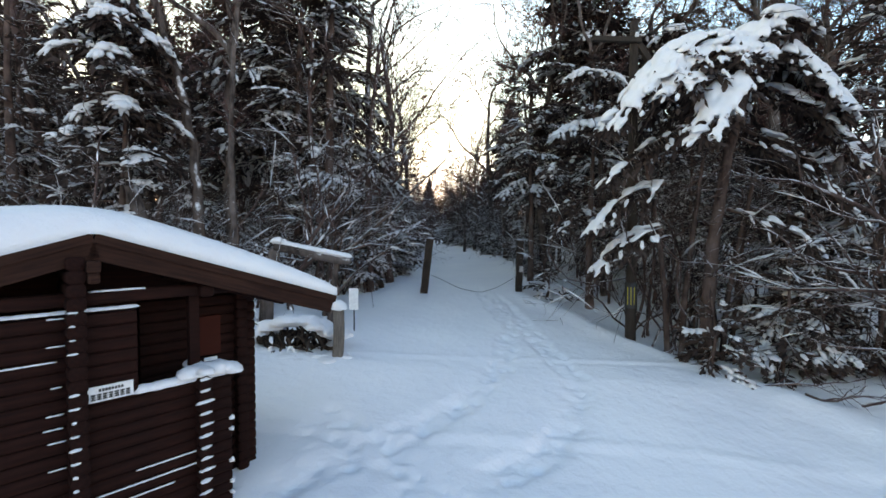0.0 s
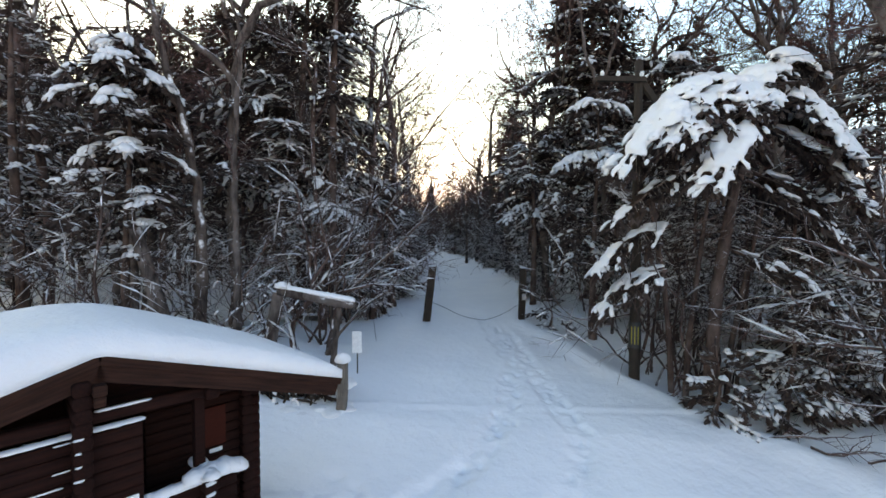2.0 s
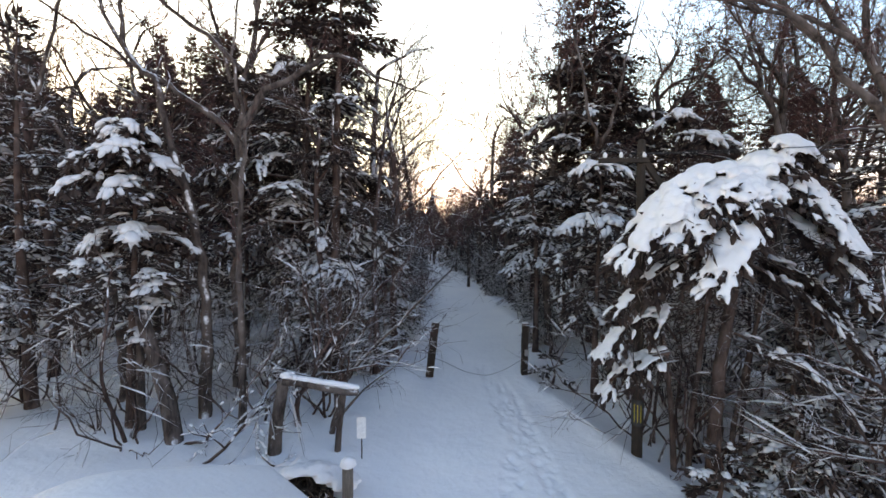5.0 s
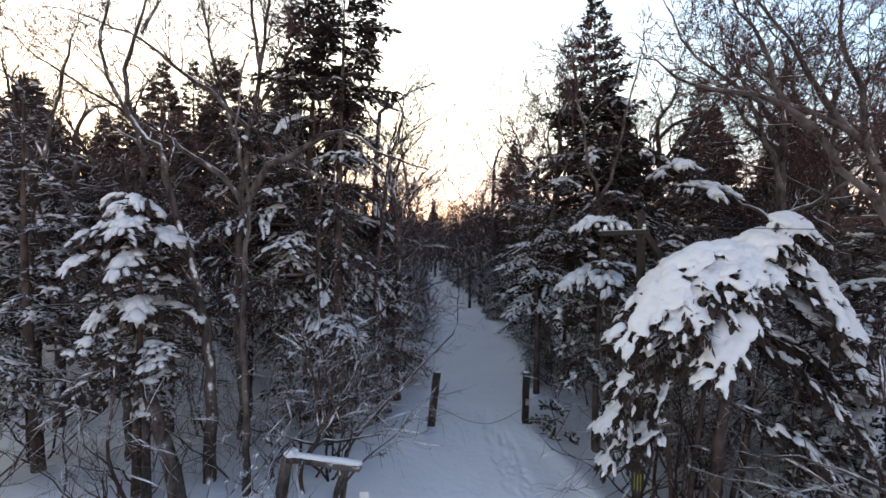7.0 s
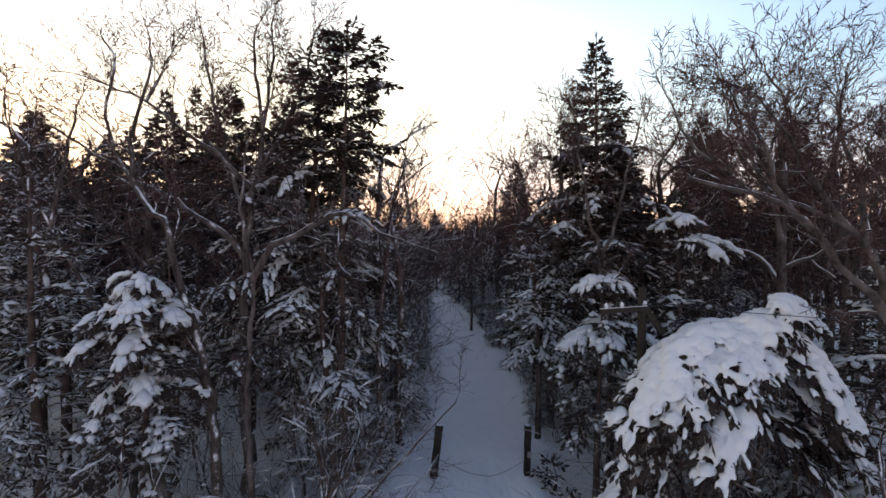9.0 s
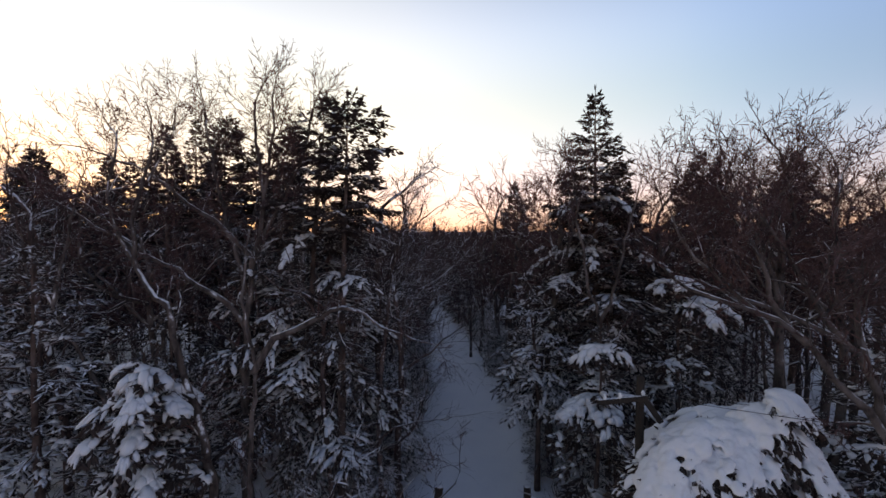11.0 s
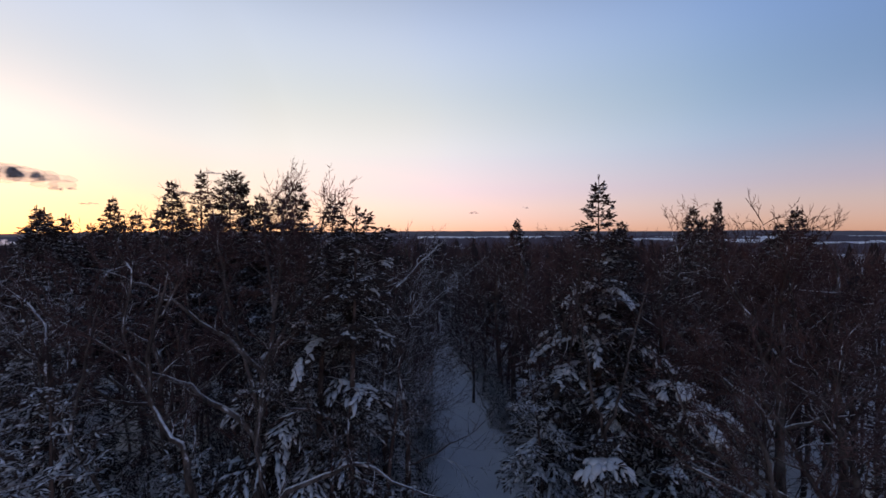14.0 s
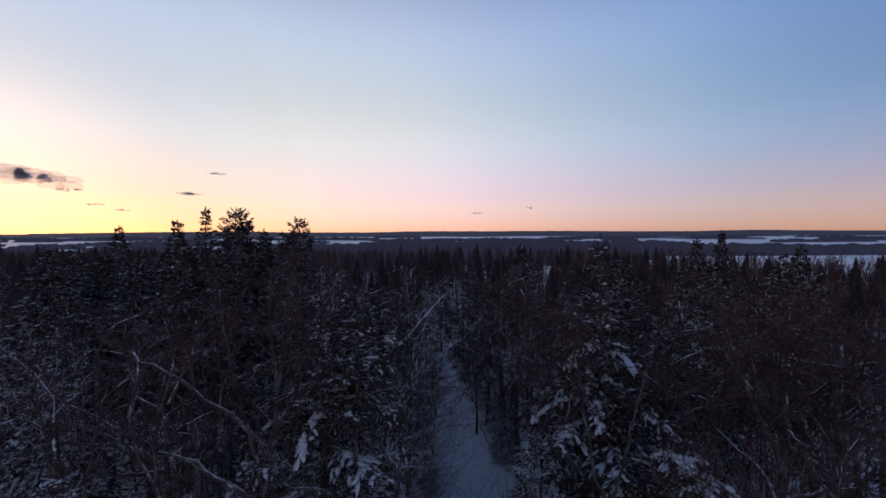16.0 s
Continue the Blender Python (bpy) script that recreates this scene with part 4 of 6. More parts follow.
for x in np.arange(-1.7, 0.22, 0.09):
    blob(sb, hr, (x, 0.10, 1.985), (1, 0, 0), 0.09, 0.05, 0.02, BLOB_M, 0.12)
tagged(part("wall_snow", sb, M_SNOW, hut), kind="stuff")
sb = Buf()
z = FLOOR + LOG_H
while z < 2.0:
    if z < 1.35:
        blob(sb, hr, (0.675, -0.03, z + 0.042), (1, 0, 0.1), hr.uniform(0.042, 0.066), 0.026, hr.uniform(0.012, 0.022), BLOB_M, 0.3)
        if hr.random() < 0.75:
            blob(sb, hr, (0.91, 0.09, z - 0.01), (0, 1, 0), 0.055, 0.028, hr.uniform(0.022, 0.045), BLOB_S, 0.25)
    if hr.random() < 0.75:
        blob(sb, hr, (-0.125, -0.045, z + 0.042), (1, 0, 0), hr.uniform(0.015, 0.04), 0.022, hr.uniform(0.007, 0.018), BLOB_S, 0.25)
    if hr.random() < 0.5:
        L = hr.uniform(0.01, 0.07)
        for x in np.arange(-0.13 - L, -0.12, 0.04):
            blob(sb, hr, (x - 0.04, 0.068, z - 0.004), (1, 0, 0), 0.035, 0.012, 0.008, BLOB_S, 0.2)
    z += LOG_H
for z, xa, xb in ((0.76, 0.25, 0.63), (0.66, 0.02, 0.63), (0.57, 0.2, 0.45), (1.67, -0.75, -0.22), (1.39, -0.85, -0.6)):
    for x in np.arange(xa, xb, 0.04):
        blob(sb, hr, (x, 0.062, z + 0.1 * (x - xa) * 0), (1, 0, 0), 0.04, 0.012, 0.009, BLOB_S, 0.2)
tagged(part("log_end_snow", sb, M_SNOW, hut, "snow caught on the log ends"), kind="stuff")


# ---- posts, signs and rope by the trail ----
def square_post(name, x, y, w, h, lean_x, lean_y, material, label, cap=0.04, z=None, chamfer=0.012, wide=0.56):
    z = ground_z(x, y) if z is None else z
    ob = empty(name, pose(x, y, z, lean_y, lean_x, 4))
    bm = bmesh.new()
    box(bm, -w / 2, w / 2, -w / 2, w / 2, -0.4, h, chamfer)
    bmesh.ops.subdivide_edges(bm, edges=[e for e in bm.edges if abs(e.verts[0].co.z - e.verts[1].co.z) > 0.5], cuts=8)
    for v in bm.verts:
        v.co.x += 0.006 * math.sin(v.co.z * 9 + x)
        v.co.y += 0.006 * math.cos(v.co.z * 7 + y)
    part("shaft", bm, material, ob, smooth=False)
    if cap:
        sb = Buf()
        blob(sb, np.random.default_rng(int(100 * abs(x))), (0, 0, h + 0.005), (1, 0, 0), w * wide, w * wide * 0.96, cap, BLOB_L, 0.06)
        part("snow_cap", sb, M_SNOW, ob, "small cap of snow")
    return tagged(ob, label, "post", "posts along the trail")


post_a = square_post("wooden_post", -0.57, 12.4, 0.22, 1.62, 6.5, 0, M_POST, "leaning dark weathered timber gate post capped with snow")
post_b = square_post("wooden_post", 2.26, 12.5, 0.18, 1.60, 1.0, 0, M_POST, "upright dark weathered timber gate post with a small metal box")
bm = bmesh.new()
box(bm, -0.06, 0.06, -0.03, 0.03, -0.09, 0.09, 0.008)
lock = part("lock_box", bm, M_STEEL, post_b, "small grey metal box", at=pose(0.03, -0.12, 0.75), smooth=False)
square_post("wooden_post", -1.92, 13.2, 0.16, 0.95, -16, 3, M_POST, "short dark post leaning over beside the trail", 0.0)
square_post("wooden_post", -1.88, 24.5, 0.14, 1.3, 0, 0, M_POST, "distant slim dark trail post", 0.03)
stake = square_post("wooden_stake", -1.66, 6.6, 0.16, 0.78, 1.5, 0, M_GREYPOST, "weathered grey wooden stake with a cap of snow", 0.13, z=0.60, chamfer=0.03, wide=0.8)

sign = empty("trail_sign", pose(-1.72, 8.05, 0.72, 0, 0, 3))
bm = bmesh.new()
box(bm, -0.09, 0.09, -0.012, 0.012, 0.38, 0.80, 0.004)
part("plate", bm, M_WHITE, sign, "blank white plate", smooth=False)
b = Buf()
tube(b, [(0, 0.02, -0.3), (0.005, 0.02, 0.2), (0.0, 0.02, 0.6)], [0.013] * 3, 7)
part("stick", b, M_POST, sign)
tagged(sign, "small blank white sign on a thin stick in the snow", "sign")

rope = Buf()
pr = np.random.default_rng(9)
za, zb = ground_z(-0.5, 12.4) + 0.55, ground_z(2.2, 12.5) + 0.5
pts = [(-0.40 + 2.58 * f, 12.36 + 0.1 * f, za + (zb - za) * f - 0.50 * (1 - abs(f / 0.58 - 1) ** 1.35 if f < 0.58 else 1 - ((f - 0.58) / 0.42) ** 1.2) + 0.02 * math.sin(f * 14)) for f in np.linspace(0, 1, 26)]
tube(rope, pts, [0.0075] * 26, 5)
rp = part("rope", rope, M_ROPE)
tagged(rp, "thin dark rope sagging between the two gate posts", "rope")

# utility pole with its marker plate, crossarm and wires
POLE = (4.02, 8.95)
pole = empty("utility_pole", pose(POLE[0], POLE[1], 0.27))
b = Buf()
tube(b, [(0, 0, z) for z in np.linspace(-0.4, 6.75, 9)], np.linspace(0.115, 0.085, 9), 14)
part("shaft", b, M_POLE, pole)
b = Buf()
tube(b, [(0, 0, 0.72), (0, 0, 1.0), (0, 0, 1.26)], [0.126, 0.1255, 0.125], 16)
band = part("marker_band", b, M_BLACK, pole, "black marker band with yellow stripes")
for k in range(3):
    bm = bmesh.new()
    a = -113 + (k - 1) * 30
    box(bm, 0.1235, 0.1275, -0.0065, 0.0065, 0.80, 1.18)
    part("stripe", bm, M_YELLOW, band, at=pose(0, 0, 0, 0, 0, a), smooth=False)
bm = bmesh.new()
box(bm, -0.98, 0.1, -0.05, 0.05, -0.05, 0.05, 0.008)
arm = part("crossarm", bm, M_POLE, pole, "wooden crossarm with snow", at=pose(0, -0.1, 6.33, 0, -2, 8), smooth=False)
bm = bmesh.new()
box(bm, -0.06, 0.06, -0.05, 0.05, -0.7, 0.0, 0.01)
part("strut", bm, M_POLE, pole, "short slanting strut with snow", at=pose(0.04, -0.02, 6.35, 0, -35, 0), smooth=False)
for x in (-0.85, -0.5, 0.02):
    b = Buf()
    tube(b, [(x, 0, 0.05), (x, 0, 0.10), (x, 0, 0.16)], [0.03, 0.045, 0.025], 8)
    part("insulator", b, M_WHITE, arm)
sb = Buf()
for x in np.arange(-0.93, 0.1, 0.08):
    blob(sb, pr, (x, 0.01, 0.048), (1, 0, 0), 0.06, 0.035, 0.012, BLOB_M, 0.25)
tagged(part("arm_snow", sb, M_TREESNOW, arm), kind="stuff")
tagged(pole, "old wooden utility pole with yellow and black marker band", "utility pole")
for k, x in enumerate((-0.5, 0.02)):
    b = Buf()
    p0, p1 = np.array((POLE[0] + x, POLE[1] - 0.1, 6.73)), np.array((22.0, 2.0 + 2 * k, 7.2))
    tube(b, [p0 + (p1 - p0) * f - np.array((0, 0, 1.2 * f * (1 - f))) for f in np.linspace(0, 1, 20)], [0.007] * 20, 4)
    w = part("cable", b, M_BLACK)
    tagged(w, "thin black overhead cable from the utility pole", "cable", "overhead cables")

# snow-laden log lying across broken snags
rng = np.random.default_rng(41)
snag = empty("fallen_log", pose(0, 0, 0))
b = Buf()
LA, LB = np.array((-3.12, 7.75, 2.33)), np.array((-1.78, 7.95, 2.05))
ax = [LA + (LB - LA) * f + np.array((0, 0, 0.02 * math.sin(f * 6))) for f in np.linspace(0, 1, 8)]
tube(b, ax, [0.085, 0.09, 0.088, 0.085, 0.085, 0.082, 0.08, 0.075], 9)
part("stem", b, M_BARE, snag)
sb = Buf()
for f in np.linspace(0.02, 0.98, 22):
    blob(sb, rng, LA + (LB - LA) * f + np.array((0, 0, 0.075)), LB - LA, 0.09, 0.085, 0.075, BLOB_M, 0.1)
strip = part("snow_load", sb, M_SNOW, snag, "thick strip of snow")
mod = strip.modifiers.new("merge", "REMESH")
mod.mode, mod.voxel_size, mod.use_smooth_shade = "VOXEL", 0.018, True
tagged(snag, "pale dead log lying level across stumps, loaded with snow", "log")
def snag_trunk(x, y, pts, r, label):
    ob = empty("broken_trunk", pose(x, y, ground_z(x, y)))
    b = Buf()
    P = np.array([(0, 0, -0.3)] + pts, float)
    tube(b, P, np.linspace(r * 1.15, r * 0.75, len(P)), 9)
    part("trunk", b, M_BARE, ob)
    sb = Buf()
    top = P[-1]
    for k in range(5):
        blob(sb, rng, top + rng.normal(0, r * 0.4, 3) * (1, 1, 0.2), (1, 0.3, 0), r * 0.8, r * 0.7, r * 0.5, BLOB_M, 0.15)
    part("snow_cap", sb, M_SNOW, ob)
    return tagged(ob, label, "dead trunk", "broken trunks at the wood's edge")


snag_trunk(-3.35, 7.85, [(0.05, 0, 0.6), (0.22, -0.05, 1.45), (0.36, -0.08, 1.62)], 0.12, "broken leaning snag under the fallen log")
snag_trunk(-2.25, 8.2, [(0.06, 0, 0.5), (0.15, -0.1, 1.0), (0.22, -0.2, 1.32)], 0.06, "thin bare stem under the fallen log")
snag_trunk(-5.45, 8.25, [(-0.15, 0, 0.8), (-0.45, 0.05, 1.7), (-0.75, 0.1, 2.6)], 0.15, "dark leaning broken trunk with snow on its top")
snag_trunk(-6.4, 8.6, [(0, 0, 0.8), (0.02, 0.0, 1.9), (-0.03, 0, 3.0)], 0.08, "slim straight dead trunk")

# brush pile under the snow
brush = empty("brush_pile", pose(-2.45, 6.9, 0.62))
b, sb = Buf(), Buf()
for k in range(120):
    p = rng.normal(0, 0.2, 3) * (1.6, 0.6, 0.45) + (0, 0, 0.16)
    d = unit(rng.normal(0, 1, 3) * (0.8, 0.8, 0.7))
    tube(b, [p - d * 0.16, p + rng.normal(0, 0.03, 3), p + d * 0.16], [0.02, 0.022, 0.006], 5)
for k in range(9):
    blob(b, rng, rng.normal(0, 0.16, 3) * (1.8, 0.5, 0.3) + (0, 0.06, 0.14), rng.normal(0, 1, 3), 0.2, 0.11, 0.12, BLOB_M, 0.35)
for k in range(60):
    f = rng.uniform(-1, 1)
    blob(sb, rng, (0.78 * f, 0.12 + rng.normal(0, 0.12), 0.46 - 0.3 * f * f + rng.normal(0, 0.02)), (1, 0.2, 0), rng.uniform(0.12, 0.24), rng.uniform(0.12, 0.2), 0.10, BLOB_L, 0.15)
for k in range(34):
    f = rng.uniform(-1, 1)
    blob(sb, rng, (0.7 * f + 0.15, -0.16 + rng.normal(0, 0.1) - 0.1 * (1 - f * f), -0.04 + rng.normal(0, 0.02)), (1, 0.1, 0), rng.uniform(0.12, 0.22), rng.uniform(0.1, 0.16), 0.07, BLOB_L, 0.15)
for k in range(7):
    x = rng.uniform(-0.5, 0.5)
    tube(sb, [(x, -0.2, 0.3), (x + rng.normal(0, 0.05), -0.24, 0.16), (x + rng.normal(0, 0.08), -0.27, 0.02)], [0.022, 0.016, 0.02], 6)
tagged(part("brush", b, M_POST, brush), kind="stuff")
pile = tagged(part("snow_load", sb, M_SNOW, brush), kind="stuff")
mod = pile.modifiers.new("merge", "REMESH")
mod.mode, mod.voxel_size, mod.use_smooth_shade = "VOXEL", 0.028, True
tagged(brush, "heap of dark brush half buried under snow", "brush pile")

# fallen twigs on the bank by the trail
for k, (x, y, L, az) in enumerate(((5.55, 6.95, 0.9, 15), (5.0, 7.3, 0.6, 170), (6.25, 6.6, 0.8, -20), (4.3, 8.2, 0.45, 60), (6.6, 6.3, 0.5, 5))):
    ob = empty("fallen_branch", pose(x, y, ground_z(x, y) - 0.03, 0, -6, az))
    b, b2 = Buf(), Buf()
    r2 = np.random.default_rng(300 + k)
    grow(b, b2, r2, (-L / 2, 0, 0.02), (1, 0, 0.12), L, 0.028, 1, 3, 0.25, (0, 4, 3, 0), 0.03)
    part("stem", b, M_BARK, ob)
    tagged(part("twig_crown", b2, M_TWIG, ob), kind="stuff")
    tagged(ob, "dark fallen branch half sunk in the snow", "branch", "fallen branches on the bank")


# ---- the trees that stand out ----
def at(x, y, turn=0.0, dz=0.0, s=1.0):
    return pose(x, y, ground_z(x, y) + dz, 0, 0, turn) @ Matrix.Scale(s, 4)


TAKEN = []


def take(x, y, r):
    TAKEN.append((x, y, r))
    return x, y


# the broad fir bowed down with snow beside the pole
def snow_laden_fir(x, y, label, seed):
    """A fir whose long limbs bow down on all sides under cushions of snow."""
    rng = np.random.default_rng(seed)
    tree = empty("snow_laden_fir", at(x, y))
    wood, needles, snow = Buf(), Buf(), Buf()
    top = (1.05, -0.05, 6.5)
    tube(wood, [(0, 0, -0.3), (0.02, 0, 0.8), (0.12, 0.02, 2.2), (0.38, 0.0, 4.0), (0.75, -0.03, 5.4), top, (1.15, -0.1, 6.85)], [0.15, 0.13, 0.12, 0.095, 0.07, 0.05, 0.02], 9)
    for dx, dy, bx in ((-0.35, 0.25, 0.5), (0.4, 0.1, 0.9), (-0.6, 0.3, -0.7), (0.75, 0.3, 0.5), (1.9, 0.4, 0.1)):
        r0 = rng.uniform(0.04, 0.075)
        tube(wood, [(dx, dy, -0.3), (dx + 0.1 * bx, dy, 1.0), (dx + 0.35 * bx, dy - 0.05, 2.4), (dx + 0.8 * bx, dy, 4.0)], [r0, r0 * 0.9, r0 * 0.75, r0 * 0.4], 7)
    hold = lambda z: (1.05 * (z / 6.2) ** 1.4, 0, z)
    limbs = (((0.85, -0.1, 6.2), (-2.3, -0.75, 4.5), 0.68, 0.75, 1.2), (hold(6.1), (-1.15, -1.65, 4.05), 0.42, 0.6, 1.25), (hold(6.0), (-1.6, -1.25, 4.75), 0.6, 0.55, 1.2),
             ((1.1, -0.1, 6.3), (1.85, -1.05, 4.6), 0.54, 0.3, 1.2), ((1.1, -0.1, 6.2), (2.35, -0.35, 4.45), 0.52, 0.3, 1.1), ((1.1, -0.1, 5.4), (2.2, -0.9, 3.7), 0.4, 0.3, 0.5),
             ((1.1, 0, 6.2), (1.3, 1.7, 5.0), 0.7, 0.45, 1.0), (hold(6.1), (-0.9, 1.35, 5.0), 0.8, 0.5, 1.1), (hold(6.4), (0.1, -0.5, 5.95), 0.55, 0.25, 1.2), ((1.0, 0, 6.6), (1.75, -0.35, 6.3), 0.45, 0.2, 1.2),
             ((1.05, -0.05, 6.75), (1.3, -0.55, 6.5), 0.36, 0.12, 1.2), (hold(6.0), (-1.3, -0.1, 5.45), 0.6, 0.3, 1.2),
             (hold(4.9), (-2.2, -0.5, 3.5), 0.42, 0.35, 0.6), ((-0.9, -0.1, 3.5), (-2.4, -0.15, 2.55), 0.42, 0.25, 1.0), ((-0.9, 0, 2.6), (-2.25, 0.05, 1.75), 0.4, 0.25, 1.0),
             (hold(4.4), (2.2, -0.9, 2.7), 0.38, 0.3, 0.6), (hold(3.0), (2.0, -0.9, 1.6), 0.34, 0.3, 0.55), (hold(4.6), (2.7, 0.3, 3.2), 0.4, 0.3, 0.6))
    for k, (a, b, half, sag, cover) in enumerate(limbs):
        laden_limb(wood, needles, snow, rng, a, b, half, sag, cover, k, 1.0 if a[2] > 5 else 0.6)
    # bare dead twigs in the hollow underneath
    for k in range(70):
        z = rng.uniform(1.2, 4.4)
        az = rng.uniform(0, 6.283)
        p = np.array(hold(z))
        d = np.array((math.cos(az), math.sin(az), rng.uniform(-0.5, 0.2))) * rng.uniform(0.5, 1.6)
        tube(wood, [p, p + d * 0.5 + rng.normal(0, 0.06, 3), p + d + (0, 0, -0.12)], [0.014, 0.009, 0.003], 3)
    part("trunk", wood, M_BARK, tree)
    tagged(part("crown", needles, M_NEEDLE, tree, smooth=False), kind="stuff")
    load = part("snow_load", snow, M_SNOW, tree, "heavy fringed cushions of white snow")
    mod = load.modifiers.new("merge", "REMESH")
    mod.mode, mod.voxel_size, mod.use_smooth_shade = "VOXEL", 0.024, True
    melt = load.modifiers.new("melt", "SMOOTH")
    melt.factor, melt.iterations = 0.5, 4
    return tagged(tree, label, "fir tree", "snow-laden firs")


take(5.55, 8.5, 2.0)
snow_laden_fir(5.35, 8.5, "broad fir bowed down under heavy cushions of snow", 21)
take(8.9, 8.6, 1.8)
fir("fir_tree", 22, 8.4, 2.3, 1.2, at(9.4, 8.9), "dark fir with snow on its drooping boughs", load=0.45, pad=1.6, droop=0.55, gap=0.15)
take(3.4, 11.3, 1.2)
fir("fir_tree", 23, 6.9, 1.7, 2.3, at(4.1, 11.6), "young fir thick with snow behind the pole", load=0.3, pad=1.4, droop=0.55, gap=0.3, tiers=((6.2, 0.8, 0.3), (4.9, 1.4, 0.4)), clump=0.9)
take(2.9, 14.4, 1.3)
fir("fir_tree", 24, 7.8, 2.1, 3.0, at(3.1, 14.6), "fir leaning over the edge of the trail", load=0.3, pad=1.2, gap=0.3, lean=(-0.5, 0), droop=0.45, leaf=M_FROSTED)
take(5.4, 15.8, 1.6)
fir("fir_tree", 25, 14.5, 3.3, 4.0, at(5.4, 15.8), "tall dark fir with uneven snowy boughs", tiers=((10.4, 1.9, 0.26), (8.6, 2.4, 0.3), (6.2, 2.5, 0.3)), load=0.17, pad=1.4, dens=10, gap=0.12, whorl=0.34, per=6, power=0.95)
take(6.9, 12.6, 1.2)
fir("fir_tree", 26, 8.5, 2.0, 2.0, at(7.0, 12.9), "middle-sized fir with broad snow pads on top", load=0.3, pad=1.4, droop=0.45, gap=0.25, tiers=((8.0, 0.8, 0.3), (7.3, 1.5, 0.42)), clump=0.9)
take(-4.5, 13.3, 1.5)
fir("fir_tree", 27, 13.6, 3.6, 2.6, at(-4.6, 13.3), "tall open-crowned fir reaching over the trail", tiers=((9.3, 2.3, 0.26), (6.6, 2.6, 0.3), (4.6, 2.5, 0.28)), load=0.32, pad=1.2, gap=0.25, whorl=0.40, dens=8, lean=(0.6, 0.2), power=0.7, droop=0.42)
fir("fir_tree", 28, 13.2, 1.75, 9.6, at(-3.2, 12.1), "dark bushy fir with a broad ragged top", dens=12, load=0.06, gap=0.36, lean=(0.15, 0), rise=0.3, power=0.5, whorl=0.38, per=7)
take(-6.6, 8.9, 1.2)
fir("fir_tree", 29, 6.5, 1.3, 2.2, at(-6.6, 8.7), "small fir with layered pads of snow on top", dens=9, load=0.3, pad=1.4, whorl=0.4, droop=0.4, power=0.5, tiers=((6.3, 0.55, 0.2), (5.85, 0.95, 0.26), (5.2, 1.2, 0.27), (4.2, 1.0, 0.22)), clump=0.85)
take(-14.5, 14.3, 1.5)
fir("fir_tree", 30, 10.4, 2.8, 2.0, at(-14.4, 14.4), "dark fir with drooping snowy boughs", load=0.45, droop=0.45)
take(12.4, 21, 1.5)
fir("fir_tree", 31, 12.8, 2.6, 3.0, at(12.4, 21), "dark pointed fir dusted with snow", load=0.4)
take(-14.9, 25.4, 1.6)
fir("fir_tree", 32, 15.8, 2.5, 6.0, at(-15.5, 25.8), "tall pointed fir above the canopy", dens=15, fine=0.7, load=0.02, gap=0.08, rise=0.1, power=0.95, whorl=0.32, per=6)
fir("fir_tree", 36, 15.7, 1.9, 9.0, at(-14.1, 25.4), "tall wind-swept fir above the canopy", dens=17, fine=0.7, load=0.02, gap=0.3, lean=(0.7, 0), rise=0.3, power=0.5, whorl=0.25, per=6)
take(-10.9, 26.1, 1.6)
fir("fir_tree", 33, 15.1, 1.7, 9.0, at(-11.3, 26.1), "slim wind-bent fir above the canopy", dens=17, fine=0.7, load=0.02, gap=0.25, lean=(1.6, 0), rise=0.25, power=0.5, whorl=0.26, per=6)
take(17.9, 29.3, 1.6)
fir("fir_tree", 34, 14.1, 2.3, 3.0, at(19.0, 30.2), "dense pointed dark fir", load=0.15, dens=12, per=6, whorl=0.28, power=0.9)
take(-23, 28, 1.6)
fir("fir_tree", 35, 13.2, 2.2, 3.0, at(-23, 28.2), "pointed dark fir far off in the wood", load=0.35)
# firs that carry the skyline
for k, (x, y, h, r) in enumerate(((-13.0, 23.5, 13.2, 2.3), (-12.4, 27.0, 14.4, 2.6), (-16.3, 24.2, 15.0, 2.6), (-21.0, 21.3, 13.4, 2.4), (-23.5, 23.5, 13.6, 2.3), (-26.8, 33.0, 14.6, 2.4), (-27.0, 29.0, 13.2, 2.3), (17.0, 29.5, 13.6, 2.4), (20.0, 24.5, 13.4, 2.3), (5.8, 37.0, 12.8, 2.2), (-19.6, 25.6, 13.3, 2.3), (-9.6, 24.0, 12.8, 2.2), (-7.8, 20.0, 12.4, 2.2), (-19.0, 28.5, 12.6, 2.2), (9.2, 23.0, 12.6, 2.2), (15.2, 24.5, 12.6, 2.3), (20.5, 26.0, 12.2, 2.2), (-27.0, 31.0, 12.5, 2.3), (24.0, 31.0, 12.4, 2.3))):
    take(x, y, 1.2)
    fir("fir_tree", 200 + k, h, 1.35 * r, 4.5, at(x, y, 40 * k), "tall dark fir standing above the canopy", dens=16.0, fine=0.45, load=0.05, pad=1.1, whorl=0.3, per=6, gap=0.06, power=0.95, rise=0.1, dead=0.2)
# small snowy firs at the wood's edge
for k, (x, y, h) in enumerate(((4.75, 7.35, 1.3), (6.3, 7.7, 2.2), (7.7, 7.4, 2.4), (2.95, 11.9, 1.0), (8.9, 7.2, 3.1), (7.1, 8.2, 3.2))):
    fir("fir_sapling", 50 + k, h, 0.55 + 0.22 * h, 0.15, at(x, y, k * 50), "small fir sapling loaded with snow", dens=10, load=0.6, pad=1.1, gap=0.25, whorl=0.28, droop=0.5, dead=0)

